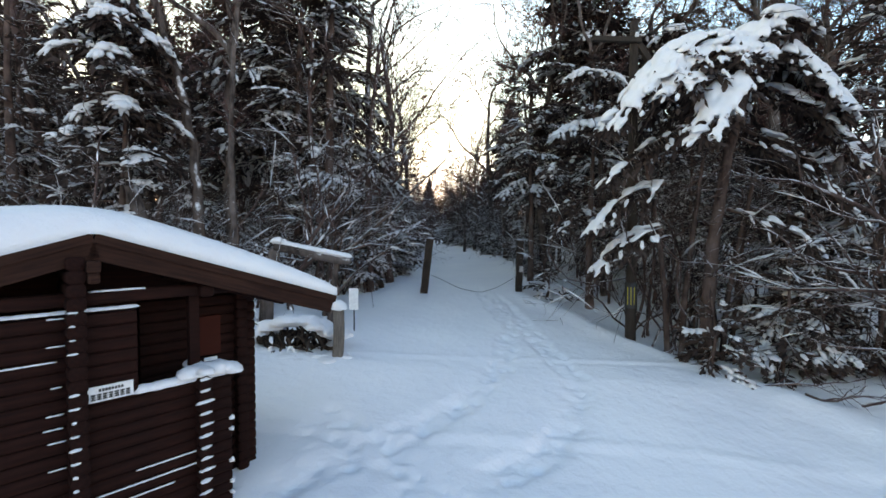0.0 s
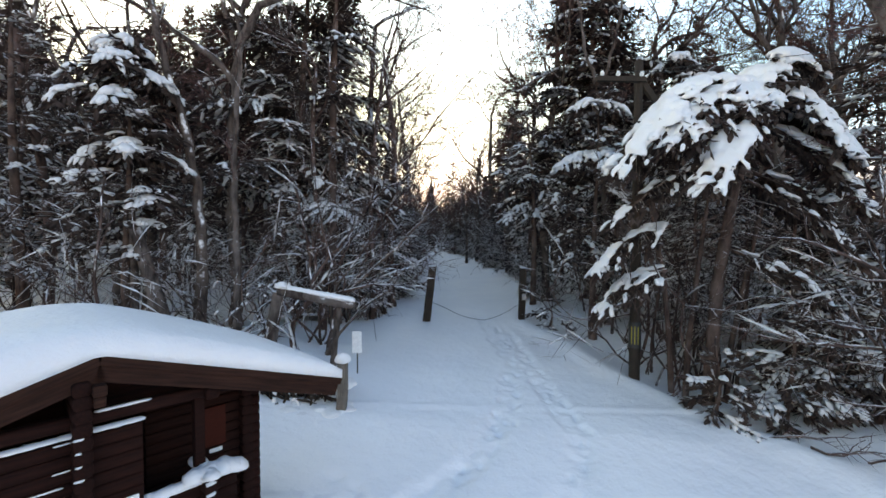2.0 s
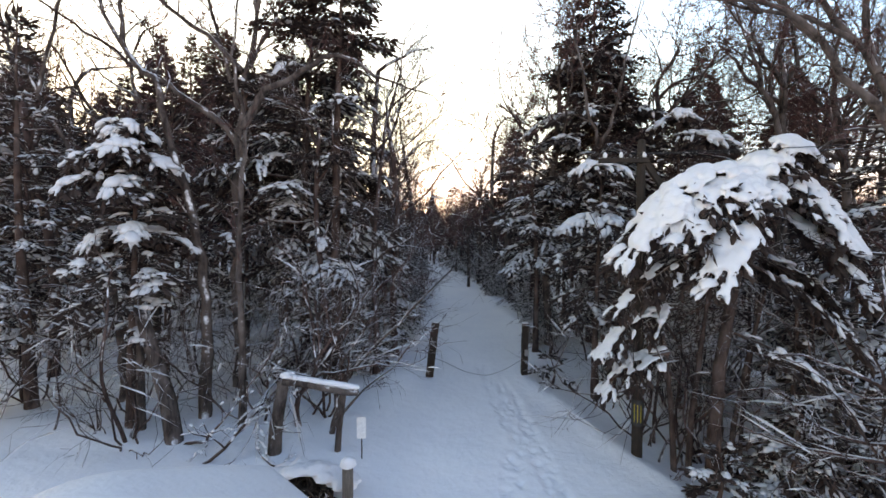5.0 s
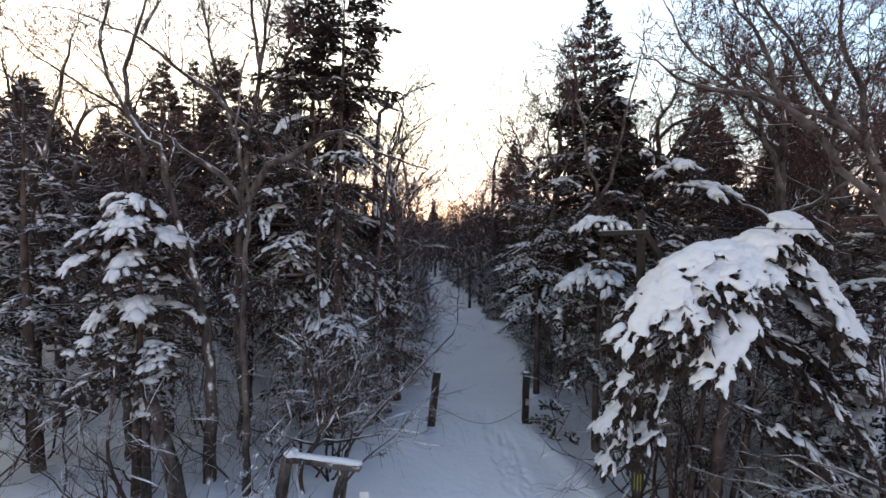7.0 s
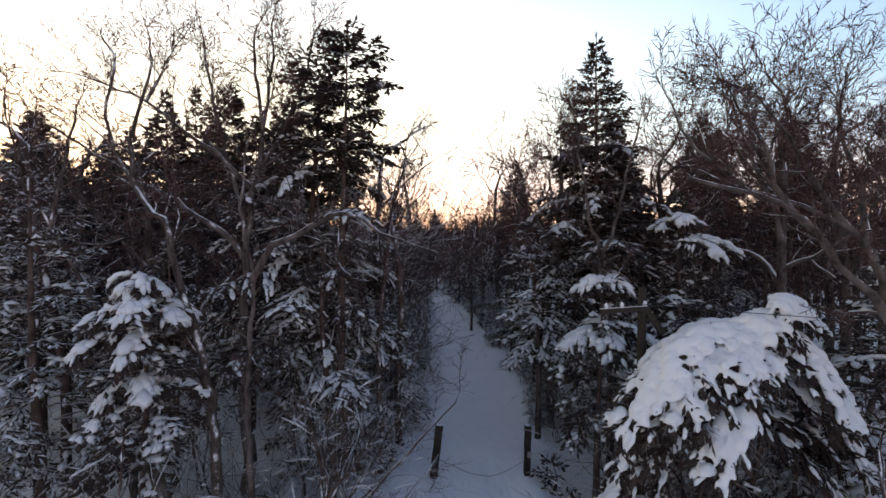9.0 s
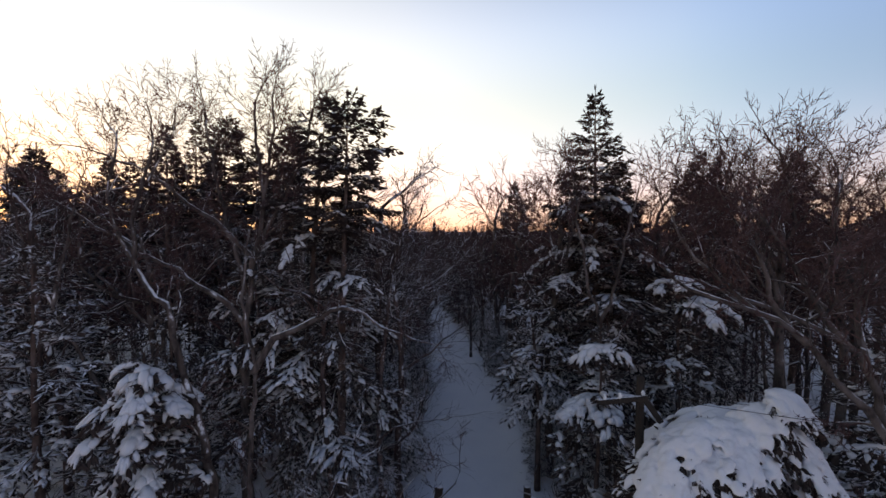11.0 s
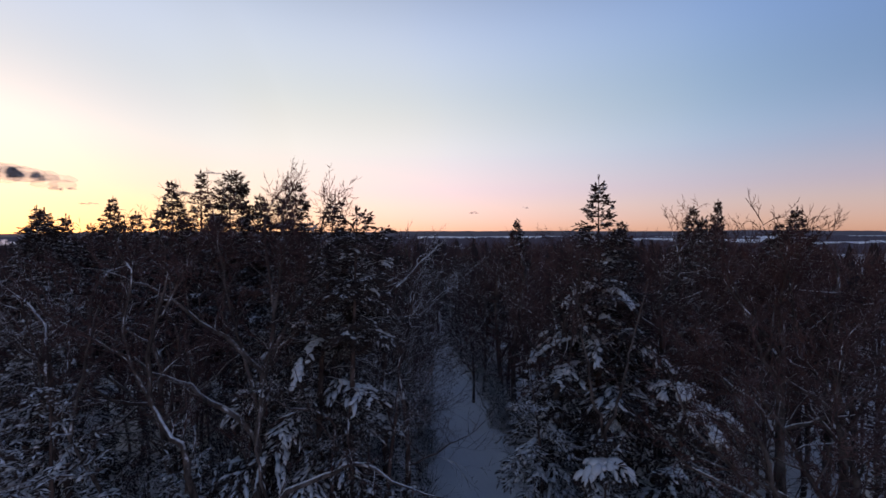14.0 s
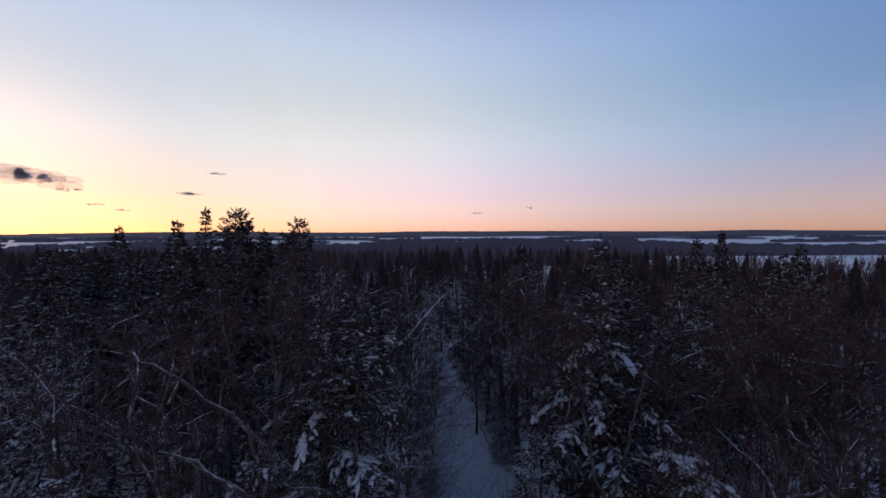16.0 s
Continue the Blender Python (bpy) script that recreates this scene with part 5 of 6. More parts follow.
# leafless trees
take(-5.4, 9.9, 1.2)
crooked_tree("bare_tree", 61, -5.75, 11.6, [
    (((-5.75, 11.6, 0.4), (-5.85, 11.6, 4.0), (-5.75, 11.6, 8.0), (-5.45, 11.7, 10.0), (-5.35, 11.9, 11.2), (-5.55, 12.0, 12.4), (-5.6, 12.0, 13.8)), 0.21, 0.03, 15, 1.3),
    (((-5.5, 11.7, 9.6), (-4.7, 11.9, 11.4), (-4.25, 12.1, 12.5), (-4.0, 12.2, 13.7)), 0.075, 0.025, 13, 1.2),
    (((-5.75, 11.6, 8.4), (-6.5, 11.9, 10.8), (-6.9, 12.0, 12.3), (-7.0, 12.0, 13.5)), 0.08, 0.025, 13, 1.2),
    (((-5.35, 11.9, 11.2), (-4.95, 11.6, 12.6), (-4.85, 11.4, 13.8)), 0.06, 0.02, 12, 1.15),
    (((-5.8, 11.6, 7.5), (-6.15, 11.6, 8.0), (-7.6, 11.5, 9.1), (-8.5, 11.2, 9.6), (-9.7, 11.0, 10.5), (-10.6, 10.8, 11.1)), 0.10, 0.022, 9, 1.4),
    (((-5.6, 11.6, 9.5), (-6.3, 11.6, 10.2), (-7.6, 11.5, 11.2), (-8.3, 11.4, 11.8), (-9.8, 11.3, 12.4)), 0.085, 0.02, 8, 1.3)],
    "large grey leafless tree with crooked spreading limbs", top=5, kids=(0, 4, 4, 3, 3), wob=0.17, least=0.008)
crooked_tree("bare_tree", 62, -5.45, 9.3, [
    (((-5.45, 9.3, 0.3), (-5.42, 9.3, 2.0), (-5.45, 9.3, 4.0), (-5.75, 9.3, 5.7), (-6.15, 9.3, 7.0), (-6.25, 9.3, 7.8), (-6.6, 9.4, 8.5), (-7.35, 9.7, 9.2), (-7.65, 10.0, 10.4), (-7.45, 10.3, 12.0), (-7.4, 10.3, 12.7)), 0.15, 0.025, 10, 1.1),
    (((-7.35, 9.7, 9.2), (-7.95, 9.9, 9.9), (-8.3, 10.0, 11.0), (-8.2, 10.2, 12.2), (-8.3, 10.2, 12.7)), 0.055, 0.02, 9, 1.0),
    (((-7.45, 10.2, 11.4), (-7.05, 10.4, 12.4), (-6.9, 10.4, 12.8)), 0.04, 0.02, 8, 0.9)],
    "crooked leaning leafless tree with wind-blown snow on its trunk", top=5, kids=(0, 4, 4, 3, 2), wob=0.17, bark=M_PLASTERED)
crooked_tree("bare_tree", 77, -7.9, 10.2, [
    (((-7.9, 10.2, 0.3), (-8.0, 10.1, 3.0), (-8.2, 10.0, 5.0), (-8.45, 10.0, 6.1), (-9.35, 10.0, 7.6), (-9.7, 10.0, 8.4), (-10.3, 10.0, 9.1), (-10.5, 10.1, 10.0)), 0.12, 0.022, 6, 1.1),
    (((-9.7, 10.0, 8.4), (-9.45, 10.2, 10.0), (-9.25, 10.3, 11.3)), 0.05, 0.02, 6, 1.0)],
    "slender leafless tree bent over towards the west", wob=0.2)
crooked_tree("bare_tree", 78, -4.35, 8.8, [
    (((-4.35, 8.8, 0.3), (-4.42, 8.8, 3.0), (-4.35, 8.75, 5.5), (-4.2, 8.65, 7.3), (-4.5, 8.8, 8.8), (-4.4, 9.0, 10.2)), 0.10, 0.02, 7, 1.1),
    (((-4.22, 8.65, 7.2), (-3.75, 8.6, 7.95), (-2.9, 8.5, 8.3), (-2.5, 8.5, 8.55), (-1.9, 8.5, 8.5), (-1.1, 8.5, 8.05), (-0.45, 8.5, 7.85)), 0.085, 0.014, 5, 0.6)],
    "dark leafless tree with one pale snowy limb reaching towards the trail", wob=0.2)
crooked_tree("bare_tree", 80, 4.7, 12.3, [
    (((4.7, 12.3, 0.5), (4.6, 12.2, 4.0), (4.25, 12.1, 7.5), (3.9, 12.0, 8.6), (3.65, 12.0, 10.0), (3.5, 12.0, 11.2)), 0.12, 0.025, 7, 1.1),
    (((4.25, 12.1, 7.4), (4.7, 12.0, 8.8), (5.0, 12.0, 10.2), (5.3, 12.0, 11.4)), 0.06, 0.02, 6, 1.0)],
    "pale forked leafless tree among the firs by the trail", wob=0.2)
crooked_tree("bare_tree", 81, -2.6, 8.7, [
    (((-2.6, 8.7, 0.3), (-2.4, 8.8, 1.4), (-2.05, 9.0, 2.2), (-1.1, 9.4, 3.05), (-0.55, 9.5, 3.7), (0.05, 9.6, 4.3), (0.15, 9.6, 4.7)), 0.07, 0.01, 5, 0.9),
    (((-2.4, 8.8, 1.4), (-2.3, 9.0, 2.3), (-1.7, 9.3, 3.2), (-1.3, 9.4, 3.9), (-0.9, 9.4, 4.5)), 0.045, 0.01, 5, 0.8),
    (((-2.5, 8.7, 0.9), (-1.9, 8.8, 1.7), (-1.2, 8.9, 2.2), (-0.7, 9.0, 2.9)), 0.04, 0.008, 4, 0.7)],
    "thin leafless tree arching over the trail, snow along its stems", wob=0.2, bark=M_PLASTERED)
rngb = np.random.default_rng(8)
bare_tree("bare_tree", 59, (1.5, 0.07, 0.35, -0.1), [
    (0.7, 85, 22, 1.5, 0.035), (1.0, 100, 30, 1.7, 0.045), (1.3, 78, 38, 1.9, 0.045), (1.5, 95, 48, 1.7, 0.04), (1.5, -40, 60, 1.6, 0.04), (1.1, -95, 30, 1.3, 0.035), (0.6, -80, 25, 1.0, 0.025), (1.4, 60, 60, 1.6, 0.04)],
    at(-3.3, 9.0), "small leafless tree arching towards the trail, its branches lined with snow", top=4, kids=(0, 4, 3, 2, 2), upbias=0.02, wob=0.22, dusted=0.55)
for k, (x, y, L, az) in enumerate(((-3.9, 7.6, 1.5, 20), (-3.0, 7.4, 1.2, 165), (-4.6, 8.0, 1.3, -15))):
    ob = empty("fallen_branch", pose(x, y, ground_z(x, y) + 0.05, 0, -8, az))
    b, b2, sb = Buf(), Buf(), Buf()
    r2 = np.random.default_rng(330 + k)
    grow(b, b2, r2, (-L / 2, 0, 0.05), (1, 0, 0.18), L, 0.04, 1, 3, 0.22, (0, 4, 3, 0), 0.02)
    for v in b.v + b2.v:
        c = v.mean(axis=0)
        d = unit(v[-1] - v[0])
        if abs(d[2]) < 0.6:
            for q in v[::4]:
                blob(sb, r2, q + (0, 0, 0.012), d, r2.uniform(0.03, 0.09), r2.uniform(0.02, 0.04), 0.028, BLOB_S, 0.25, 0.1)
    part("stem", b, M_BARK, ob)
    tagged(part("twig_crown", b2, M_STEM, ob), kind="stuff")
    tagged(part("snow_load", sb, M_SNOW, ob, "thick snow along the branch"), kind="stuff")
    tagged(ob, "fallen branch thickly coated with snow", "branch", "fallen branches behind the hut")
bare_tree("bare_tree", 60, (2.4, 0.09, -0.5, 0.3), [
    (1.2, -72, 14, 1.9, 0.035), (1.7, -62, 24, 2.1, 0.045), (2.2, -50, 38, 2.0, 0.05), (2.4, -20, 60, 2.2, 0.05), (2.0, -85, 30, 1.9, 0.04), (0.8, -80, 8, 1.5, 0.025)],
    at(7.6, 5.7), "low leafless tree spreading snow-lined branches", top=3, kids=(0, 5, 4, 3, 2), upbias=0.02, wob=0.2, dusted=0.2, pale=True)
take(10.4, 9.3, 1.2)
crooked_tree("bare_tree", 63, 8.7, 7.3, [
    (((8.7, 7.3, -0.3), (8.5, 7.2, 2.5), (8.0, 7.1, 5.0), (7.35, 7.0, 6.5), (6.45, 7.0, 7.6), (5.7, 7.0, 8.4), (4.95, 7.1, 8.85), (4.1, 7.4, 9.15)), 0.17, 0.03, 6, 1.2),
    (((7.6, 7.0, 6.1), (7.05, 7.1, 7.7), (6.6, 7.1, 8.25), (5.9, 7.2, 8.6), (5.0, 7.5, 9.0)), 0.085, 0.03, 6, 1.2),
    (((5.95, 7.0, 8.2), (5.4, 7.1, 9.0), (5.2, 7.2, 9.7), (4.85, 7.3, 10.3)), 0.06, 0.02, 7, 1.2),
    (((6.6, 7.1, 8.25), (5.95, 7.2, 9.2), (5.75, 7.3, 9.9), (5.2, 7.4, 10.6)), 0.06, 0.02, 7, 1.2),
    (((7.05, 7.1, 7.7), (7.0, 7.4, 9.0), (6.8, 7.6, 10.1), (7.1, 7.8, 11.0)), 0.06, 0.02, 8, 1.3),
    (((8.0, 7.1, 5.0), (8.5, 7.4, 7.0), (8.3, 7.6, 8.8), (8.6, 7.8, 10.4)), 0.10, 0.02, 8, 1.4),
    (((5.2, 7.2, 8.75), (4.3, 7.6, 9.7), (4.0, 7.8, 10.5)), 0.04, 0.015, 6, 1.0)],
    "leafless tree whose pale crooked limbs lean over the firs", top=5, kids=(0, 4, 4, 3, 3), wob=0.22, least=0.007)
for k, (x, y, h, r) in enumerate(((-2.4, 19.5, 12.2, 0.11), (3.9, 28.5, 13.2, 0.14), (5.6, 31.0, 13.4, 0.14), (2.6, 34.0, 12.2, 0.13))):
    take(x, y, 0.6)
    bare_tree("bare_tree", 90 + k, (7.5, r, -0.4 * math.cos(k * 3), 0.2), auto_limbs(rngb, 7.5, r, 8, 0.3), at(x, y), "leafless tree spreading its branches over the trail", top=4, kids=(0, 4, 4, 4, 3), height_to=h - ground_z(x, y), wob=0.2, least=0.009)
for k, (x, y, h, r) in enumerate(((10.4, 13.1, 15.0, 0.17), (3.6, 15.6, 13.9, 0.14), (8.1, 15.9, 14.9, 0.15), (12.5, 13.4, 14.4, 0.16), (14.6, 16.5, 14.2, 0.16), (-9.4, 13.2, 12.6, 0.16), (-1.9, 17.6, 11.0, 0.10), (17.5, 15.5, 14.0, 0.16))):
    take(x, y, 1.0)
    bare_tree("bare_tree", 64 + k, (8.5, r, 0.4 * math.sin(k * 2), 0.2), round_limbs(rngb, 8.5, r, 7), at(x, y), "tall leafless tree with crooked grey limbs", top=5 if k < 5 else 4, kids=(0, 4, 4, 4, 3), height_to=h - ground_z(x, y), wob=0.23, least=0.009, pale=True)
take(-5.2, 12.4, 0.8)

# ---- the rest of the wood: repeats of a few grown trees ----
frng = np.random.default_rng(2024)
FIR_NEAR, FIR_FAR, BARE_NEAR, BARE_FAR, POLES, SHRUBS = [], [], [], [], [], []
for k, (H, R, base, load) in enumerate(((12.0, 2.4, 4.2, 0.07), (10.0, 2.3, 3.2, 0.13), (11.0, 2.1, 5.2, 0.07), (7.5, 1.9, 1.4, 0.34))):
    FIR_NEAR.append((H, fir("fir_tree", 100 + k, H, R, base, pose(0, 0, -60), "dark fir in the wood with snow on its boughs", dens=4.8, fine=1.5, load=load, pad=1.15, whorl=0.46, gap=0.12, group="firs of the wood", lump=BLOB_T, leaf=M_FROSTED if H < 8 else None)))
for k, (H, R, base, load) in enumerate(((12.0, 2.4, 2.5, 0.03), (10.0, 2.3, 2.0, 0.07), (11.5, 2.1, 4.5, 0.015))):
    FIR_FAR.append((H, fir("fir_tree", 110 + k, H, R, base, pose(0, 0, -60), "dark fir deep in the wood dusted with snow", dens=2.8, load=load, pad=1.7, whorl=0.6, gap=0.08, group="firs of the wood", fine=0.45, dead=0.0, lump=BLOB_T)))
for k in range(5):
    H = 7.6 + 0.4 * k
    t = bare_tree("bare_tree", 120 + k, (H, 0.13, 0.5 * math.sin(k), 0.4 * math.cos(k)), auto_limbs(frng, H, 0.13, 6, 0.3), pose(0, 0, -60), "leafless tree of the wood with snow along its branches", "leafless trees of the wood", top=4, kids=(0, 4, 4, 3, 2), least=0.008, dusted=0.06)
    BARE_NEAR.append((TOPS[t.name], t))
for k in range(4):
    H = 8.0 + 0.4 * k
    t = bare_tree("bare_tree", 130 + k, (H, 0.15, 0.5 * math.sin(k), 0.4 * math.cos(k)), auto_limbs(frng, H, 0.16, 6, 0.3), pose(0, 0, -60), "leafless tree deep in the wood", "leafless trees of the wood", top=3, kids=(0, 5, 5, 3, 2), least=0.019)
    BARE_FAR.append((TOPS[t.name], t))
for k in range(4):
    H = 3.6 + 0.5 * k
    t = bare_tree("bare_sapling", 150 + k, (H, 0.045, 0.5 * math.sin(k * 2), 0.4 * math.cos(k)), auto_limbs(frng, H, 0.05, 8, 0.2), pose(0, 0, -60), "thin leafless sapling crowded among the trees", "saplings of the undergrowth", top=3, kids=(0, 3, 3, 2, 2), wob=0.3, dusted=0.5)
    POLES.append((TOPS[t.name], t))
for k in range(4):
    SHRUBS.append((3.0, shrub("bare_shrub", 140 + k, 2.6 + 0.5 * k, 5 + k % 3, pose(0, 0, -60), "clump of thin bare stems rising from the snow", "bare shrubs of the undergrowth")))


def free(x, y, r):
    lane = np.interp(y, [10, 22, 34, 60], [2.3, 2.0, 1.5, 1.2])
    if abs(x - trail(y)) < lane + 0.4 * r:
        return False
    if y < (10.8 if abs(x) < 9 else 8.0) or math.hypot(x, y) < 9.0:
        return False
    return all((x - a) ** 2 + (y - b) ** 2 > (r + c) ** 2 for a, b, c in TAKEN)


USED = set()


def plant(bank, x, y, s, turn):
    h, ob = bank
    m = at(x, y, turn, 0.0, s)
    if ob.name not in USED:
        USED.add(ob.name)
        ob.matrix_basis = m
        return ob
    return copy_thing(ob, m)


# a few that close the far end of the trail
for x, y, h, k in ((2.4, 38, 8.0, 0), (1.0, 47, 9.0, 1), (3.6, 44, 9.5, 2), (-0.4, 53, 9.0, 0), (0.6, 43, 6.0, 1), (2.0, 52, 10, 2), (-3.6, 58, 9, 1), (-1.6, 62, 9, 2), (-2.4, 47.5, 7, 0), (0.8, 60, 9.5, 1), (-4.6, 66, 9, 0), (-6.5, 63, 9, 2), (3.2, 57, 9, 1), (-1.5, 50, 7, 1), (-2.1, 54.5, 8.5, 1), (-0.9, 57, 9, 1), (-3.1, 52, 7, 1), (-2.7, 60, 10, 0)):
    take(x, y, 0.8)
    plant(FIR_FAR[k], x, y, h / FIR_FAR[k][0], 57 * y)
count = 0
for tries in range(9000):
    y = 7.5 + 55 * frng.random() ** 0.9
    x = frng.uniform(-1, 1) * (y * 1.12 + 4)
    d = math.hypot(x, y)
    r = 0.56 + 0.0065 * d
    if not free(x, y, r):
        continue
    TAKEN.append((x, y, r))
    close = d < 20
    if frng.random() < ((0.38 if x < 3 else 0.48) if close else 0.46) and not (-3.6 < x < 0 and y < 16):
        bank = FIR_NEAR if close else FIR_FAR
        want = frng.uniform(7.0, 12.4) if d < 30 else frng.uniform(6.0, 11.5) * (0.86 if x > 0.42 * y else 1.0)
    else:
        bank = BARE_NEAR if close else BARE_FAR
        want = frng.uniform(9.5, 13.0) if d < 30 else frng.uniform(7.5, 11.0) * (0.86 if x > 0.42 * y else 1.0)
    bank = bank[frng.integers(len(bank))]
    plant(bank, x, y, min(1.25, want / bank[0]), frng.uniform(0, 360))
    count += 1
    if count >= 500:
        break

# snowy firs with boughs down to the ground line the trail, leafless trees lean over its far end
FIR_EDGE = []
for k, (H, R, base, load) in enumerate(((5.0, 1.5, 0.3, 0.95), (6.5, 1.7, 0.5, 0.8))):
    FIR_EDGE.append((H, fir("fir_tree", 115 + k, H, R, base, pose(0, 0, -60), "young fir beside the trail, white with clinging snow", dens=7.5, load=load, pad=0.85, whorl=0.36, gap=0.1, group="firs along the trail", droop=0.45, dead=0.0, leaf=M_FROSTED)))
erng = np.random.default_rng(71)
for y in np.arange(15.5, 46, 1.15):
    for sgn in (-1, 1):
        if erng.random() < 0.25:
            continue
        h = erng.uniform(2.6, 5.2) + 0.03 * y
        bank = FIR_EDGE[int(erng.integers(2))]
        yy = y + erng.uniform(-0.5, 0.5)
        x = float(trail(yy)) + sgn * (np.interp(yy, [15, 34, 46], [1.9, 1.35, 0.6]) + 0.16 * h + erng.uniform(0, 0.9))
        plant(bank, x, yy, h / bank[0], erng.uniform(0, 360))
for k in range(12):
    y = 29 + 2.4 * k
    sgn = -1 if k % 2 else 1
    bank = BARE_FAR[k % 4]
    plant(bank, float(trail(y)) + sgn * erng.uniform(0.9, 1.9), y, erng.uniform(6.5, 10.5) / bank[0], erng.uniform(0, 360))

# a stand of thin stems between the pole and the snow-laden fir
for k, (x, y, h) in enumerate(((4.7, 9.3, 4.2), (5.1, 9.1, 3.6), (5.5, 9.4, 4.6), (4.9, 9.7, 5.0), (6.1, 9.2, 3.8))):
    bank = POLES[k % 4] if k % 2 else SHRUBS[k % 4]
    plant(bank, x, y, h / (bank[0] if k % 2 else 3.2), 70 * k)

# half-grown firs loaded with snow along the wood's edge
for k in range(20):
    y = frng.uniform(10.2, 20)
    sgn = -1 if k % 4 == 0 else 1
    x = trail(y) + sgn * frng.uniform(3.4 if sgn > 0 else 5.0, 8.5)
    if sgn < 0 and y < 15:
        continue
    plant(FIR_NEAR[3], x, y, frng.uniform(2.6, 5.6) / 7.5, frng.uniform(0, 360))

# unseen trees added behind and beside the hut close the clearing, blocking sky light
for k in range(34):
    a = radians(75 + 210 * (k + frng.uniform(0, 1)) / 34)
    d = frng.uniform(10.5, 19)
    bank = (FIR_FAR if k % 3 else BARE_FAR)
    bank = bank[frng.integers(len(bank))]
    plant(bank, d * math.sin(a), d * math.cos(a), frng.uniform(9, 12.5) / bank[0], frng.uniform(0, 360))

# undergrowth: saplings and bare clumps, thickest at the edges of the wood
n_s = 0
for tries in range(5000):
    y = 7.0 + 24 * frng.random() ** 1.35
    sgn = -1 if frng.random() < 0.62 else 1
    x = trail(y) + sgn * (2.2 + (0.6 if sgn > 0 else 0) + 13 * frng.random() ** 1.5)
    if abs(x) > 1.15 * y + 2 or math.hypot(x + 3.0, y - 3.6) < 4.2:
        continue
    if sgn < 0 and ((y < 9.0 and x > -3.6) or (y < 16 and x > -2.3)):
        continue
    if sgn > 0 and x < np.interp(y, [6.8, 7.6, 8.9, 10.4, 12.2], [6.6, 5.6, 4.5, 3.7, 2.9]):
        continue
    if frng.random() < 0.5:
        bank = POLES[frng.integers(4)]
        s = frng.uniform(3.0, 7.0) / bank[0]
    else:
        bank = SHRUBS[frng.integers(4)]
        s = frng.uniform(0.6, 1.25)
    plant(bank, x, y, s, frng.uniform(0, 360))
    n_s += 1
    if n_s >= 180:
        break


# snow-laced saplings, shrubs and half-grown firs crowd the western edge of the trail
for k in range(24):
    y = 12.3 + 9.0 * erng.random() ** 1.2
    x = float(trail(y)) - 2.7 - 2.6 * erng.random()
    kind = k % 3
    bank = (POLES, SHRUBS, FIR_EDGE)[kind]
    bank = bank[int(erng.integers(len(bank)))]
    if kind == 2:
        y = max(y, 12.0)
    want = (erng.uniform(2.4, 4.6), erng.uniform(1.7, 3.2), erng.uniform(3.0, 5.5))[kind]
    plant(bank, x, y, want / bank[0], erng.uniform(0, 360))


# ---- distant wood, fields and hills ----
def fir_template(rng, H, R, tiers, segs):
    b = Buf()
    for k in range(tiers):
        f = k / tiers
        z0 = H * (0.12 + 0.86 * f)
        r = R * (1 - f) ** 0.85
        n = segs
        a = np.arange(n) * 2 * np.pi / n + rng.uniform(0, 6)
        rr = r * np.where(np.arange(n) % 2 == 0, 1.0, 0.45) * rng.uniform(0.75, 1.2, n)
        v = np.stack([rr * np.cos(a), rr * np.sin(a), z0 - 0.25 * rr + rng.uniform(-0.1, 0.1, n) * H / 12], -1)
        v = np.vstack([v, (0, 0, z0 + H * 1.3 / tiers)])
        b.add(v, [(j, (j + 1) % n, n) for j in range(n)])
    return b.arrays()


def bare_template(rng, H):
    b = Buf()
    tube(b, [(0, 0, -0.5), (0.1, 0, H * 0.5), (0.1, 0.1, H * 0.75)], [0.12, 0.09, 0.05], 3)
    for k in range(20):
        a, e = rng.uniform(0, 6.28), rng.uniform(0.5, 1.4)
        p = np.array((0.1, 0.05, H * rng.uniform(0.35, 0.72)))
        L = H * rng.uniform(0.16, 0.34)
        d = np.array((math.cos(a) * math.cos(e), math.sin(a) * math.cos(e), math.sin(e)))
        s = unit(np.cross(d, (0.3, 0.2, 1)))
        q = p + d * L * 0.55 + rng.normal(0, 0.15, 3)
        b.add([p - s * 0.03, p + s * 0.03, q + s * 0.03, q - s * 0.03, q + d * L * 0.5 + s * 0.3, q + d * L * 0.45 - s * 0.35 + (0, 0, 0.2)], [(2, 3, 4), (2, 3, 5)], [(0, 1, 2, 3)])
    return b.arrays()


def scatter(name, templates, places, material, label):
    b = Buf()
    for x, y, s, turn, k in places:
        v, t, q = templates[k]
        c, sn = math.cos(turn), math.sin(turn)
        w = np.stack([v[:, 0] * c - v[:, 1] * sn, v[:, 0] * sn + v[:, 1] * c, v[:, 2]], -1) * s + (x, y, ground_z(x, y))
        b.add(w, t, q)
    ob = part(name, b, material, smooth=False)
    return tagged(ob, label, "distant wood", kind="stuff")


FT = [fir_template(frng, 10.5, 2.9, 8, 14) for _ in range(4)]
BT = [bare_template(frng, 11.5) for _ in range(4)]
pf, pb = [], []
for tries in range(9000):
    y = 45 + 620 * frng.random() ** 1.7
    x = frng.uniform(-1, 1) * (y * 1.15 + 10)
    if abs(x - trail(y)) < 2.2 and y < 62:
        continue
    if y < 60 and not free(x, y, 0.9):
        continue
    # the wood ends nearer towards the open fields in the east
    if y > np.interp(x / y, [-0.9, -0.45, -0.2, 0.3, 0.55, 0.8], [420, 260, 190, 190, 150, 95]) * frng.uniform(0.9, 1.1):
        continue
    s = frng.uniform(0.6, 1.0)
    (pf if frng.random() < 0.12 else pb).append((x, y, s, frng.uniform(0, 6.28), int(frng.integers(4))))
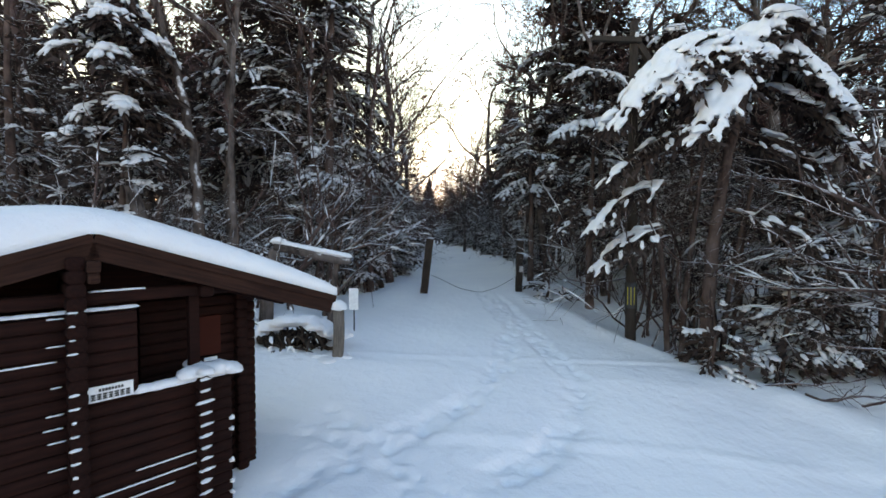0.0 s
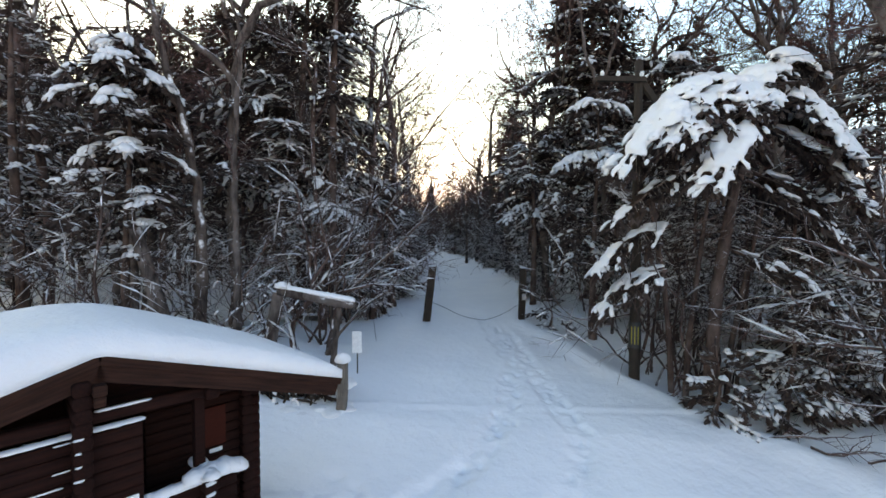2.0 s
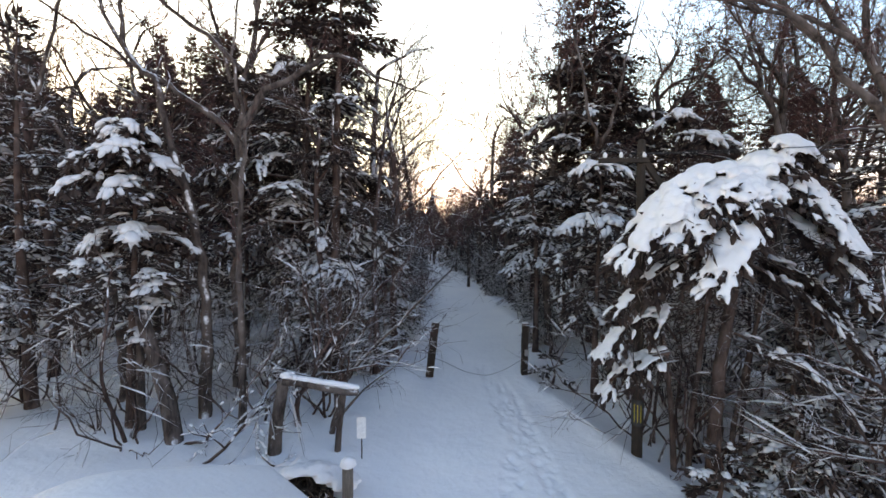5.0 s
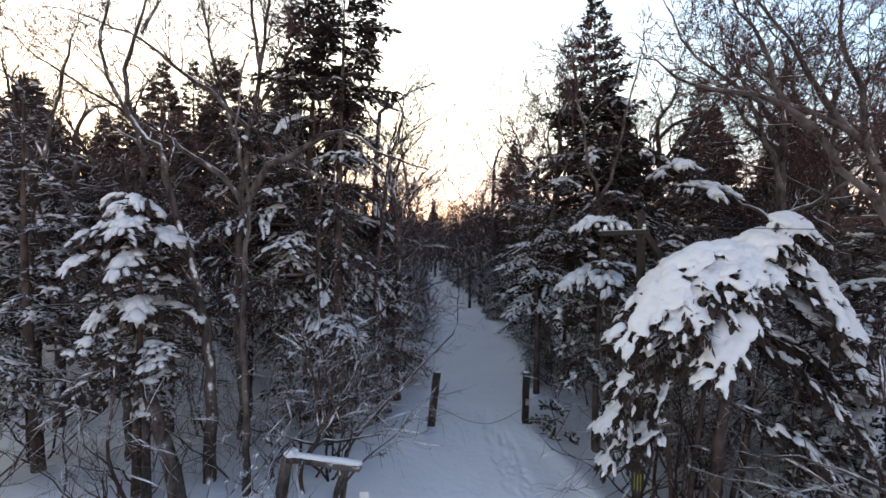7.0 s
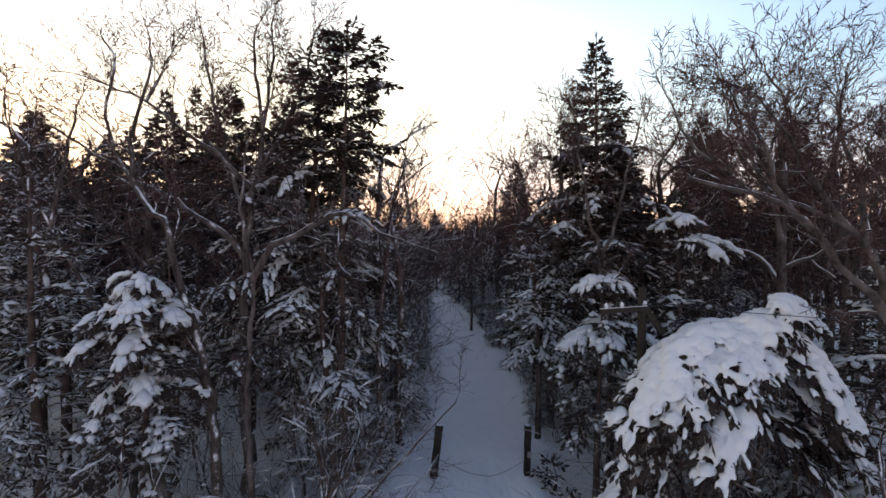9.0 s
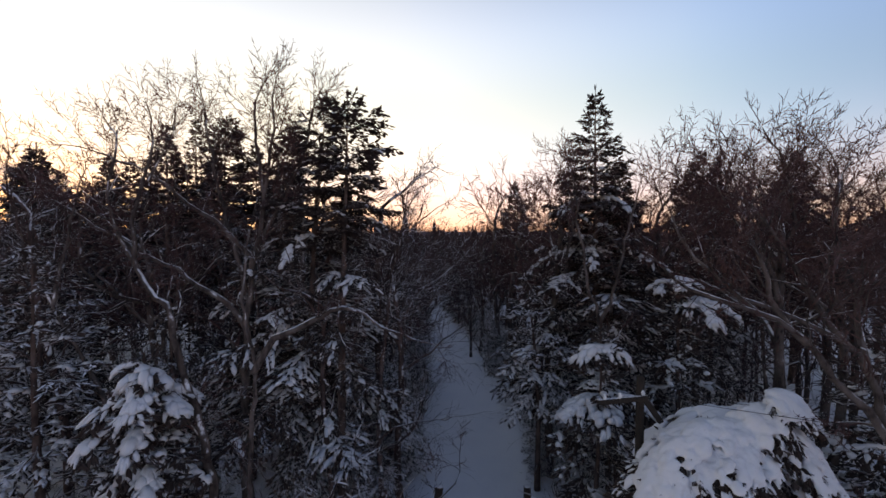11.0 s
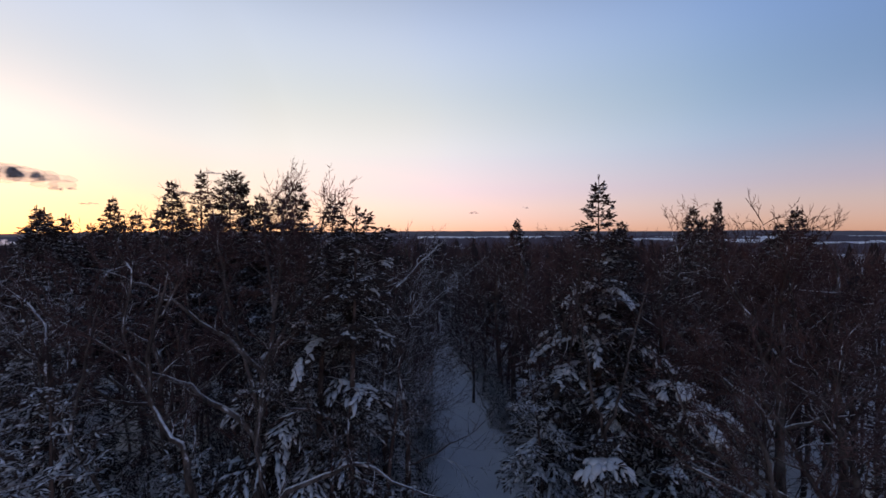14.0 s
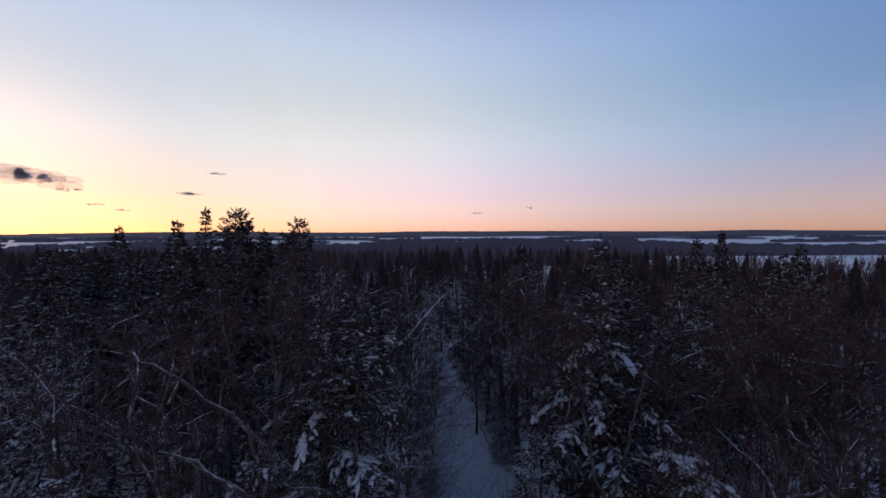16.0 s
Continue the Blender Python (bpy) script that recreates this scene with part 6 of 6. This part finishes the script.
scatter("distant_firs", FT, pf, M_FARTREE, "dark firs of the distant wood dusted with snow")
scatter("distant_bare_trees", BT, pb, M_FARBARE, "brown leafless crowns of the distant wood")

# belts of trees between the far fields, and the hills on the skyline
belt = Buf()
for k in range(120):
    y = 260 + 2900 * frng.random() ** 1.3
    x = frng.uniform(-1, 1) * y * 1.2
    L = frng.uniform(120, 600) * min(1, y / 900)
    if x > 0.38 * y and (y < 600 or y < 1700 and k % 3 == 0):
        continue
    n = int(L / 9)
    xs = np.linspace(-L / 2, L / 2, n)
    hh = frng.uniform(6, 13, n) * np.sin(np.linspace(0.15, math.pi - 0.15, n)) ** 0.3
    dyy = frng.uniform(-0.12, 0.12)
    for row in (0, 25):
        base = np.stack([x + xs, y + row + xs * dyy, np.array([ground_z(x + a, y) - 4 for a in xs])], -1)
        topv = base + np.stack([np.zeros(n), np.zeros(n) + 12, hh + 4 + 0.1 * row], -1)
        v = np.vstack([base, topv])
        j = np.arange(n - 1)
        belt.add(v, None, np.stack([j, j + 1, j + 1 + n, j + n], -1))
ob = part("far_tree_belts", belt, M_HAZEHILL, smooth=False)
tagged(ob, "dark belts of trees between distant snowy fields, coloured for haze", "distant wood", kind="stuff")
hill = Buf()
xs = np.linspace(-4600, 4600, 260)
for y, base_h, amp, seed in ((3600, 9, 9, 51), (4300, 22, 9, 52)):
    crest = base_h + amp * lattice(xs, xs * 0 + seed, 700, seed) + 2.0 * lattice(xs, xs * 0, 90, seed + 4)
    v = np.vstack([np.stack([xs, xs * 0 + y, xs * 0 - 40], -1), np.stack([xs, xs * 0 + y + 200, crest], -1), np.stack([xs, xs * 0 + y + 420, xs * 0 - 40], -1)])
    j = np.arange(259)
    hill.add(v, None, np.vstack([np.stack([j, j + 1, j + 261, j + 260], -1), np.stack([j + 260, j + 261, j + 521, j + 520], -1)]))
ob = part("backdrop_hills", hill, M_HAZEHILL)
tagged(ob, "low dark wooded hills along the horizon, coloured for haze", "hills", kind="structure")

# small grey clouds low in the west
def cloud(x, y, z, w, h, seed, label):
    rng = np.random.default_rng(seed)
    b = Buf()
    for k in range(14):
        f = rng.uniform(-1, 1)
        blob(b, rng, (x + f * w * 0.45, y + f * w * 0.3, z + rng.normal(0, h * 0.15)), (1, 0.6, 0), w * rng.uniform(0.1, 0.24), w * 0.1, h * rng.uniform(0.3, 0.6) * (1 - 0.6 * abs(f)), BLOB_L, 0.15)
    ob = part("cloud", b, M_CLOUD)
    return tagged(ob, label, "cloud", "small clouds", kind="structure")


for az, el, w, h, seed in ((-46.2, 5.15, 560, 210, 5), (-43.1, 4.35, 85, 42, 9), (-42.0, 4.5, 75, 26, 10), (-40.6, 3.0, 110, 24, 11), (-38.4, 2.5, 110, 20, 12), (-32.2, 4.5, 190, 38, 6), (-29.3, 7.0, 140, 34, 7), (3.6, 2.55, 110, 26, 8), (10.5, 3.2, 80, 18, 13)):
    a, e = radians(az), radians(el)
    cloud(4700 * math.sin(a) * math.cos(e), 4700 * math.cos(a) * math.cos(e), 15 + 4700 * math.sin(e), w, h, seed, "small flat grey cloud near the setting sun" if w > 300 else "faint thin cloud over the horizon")
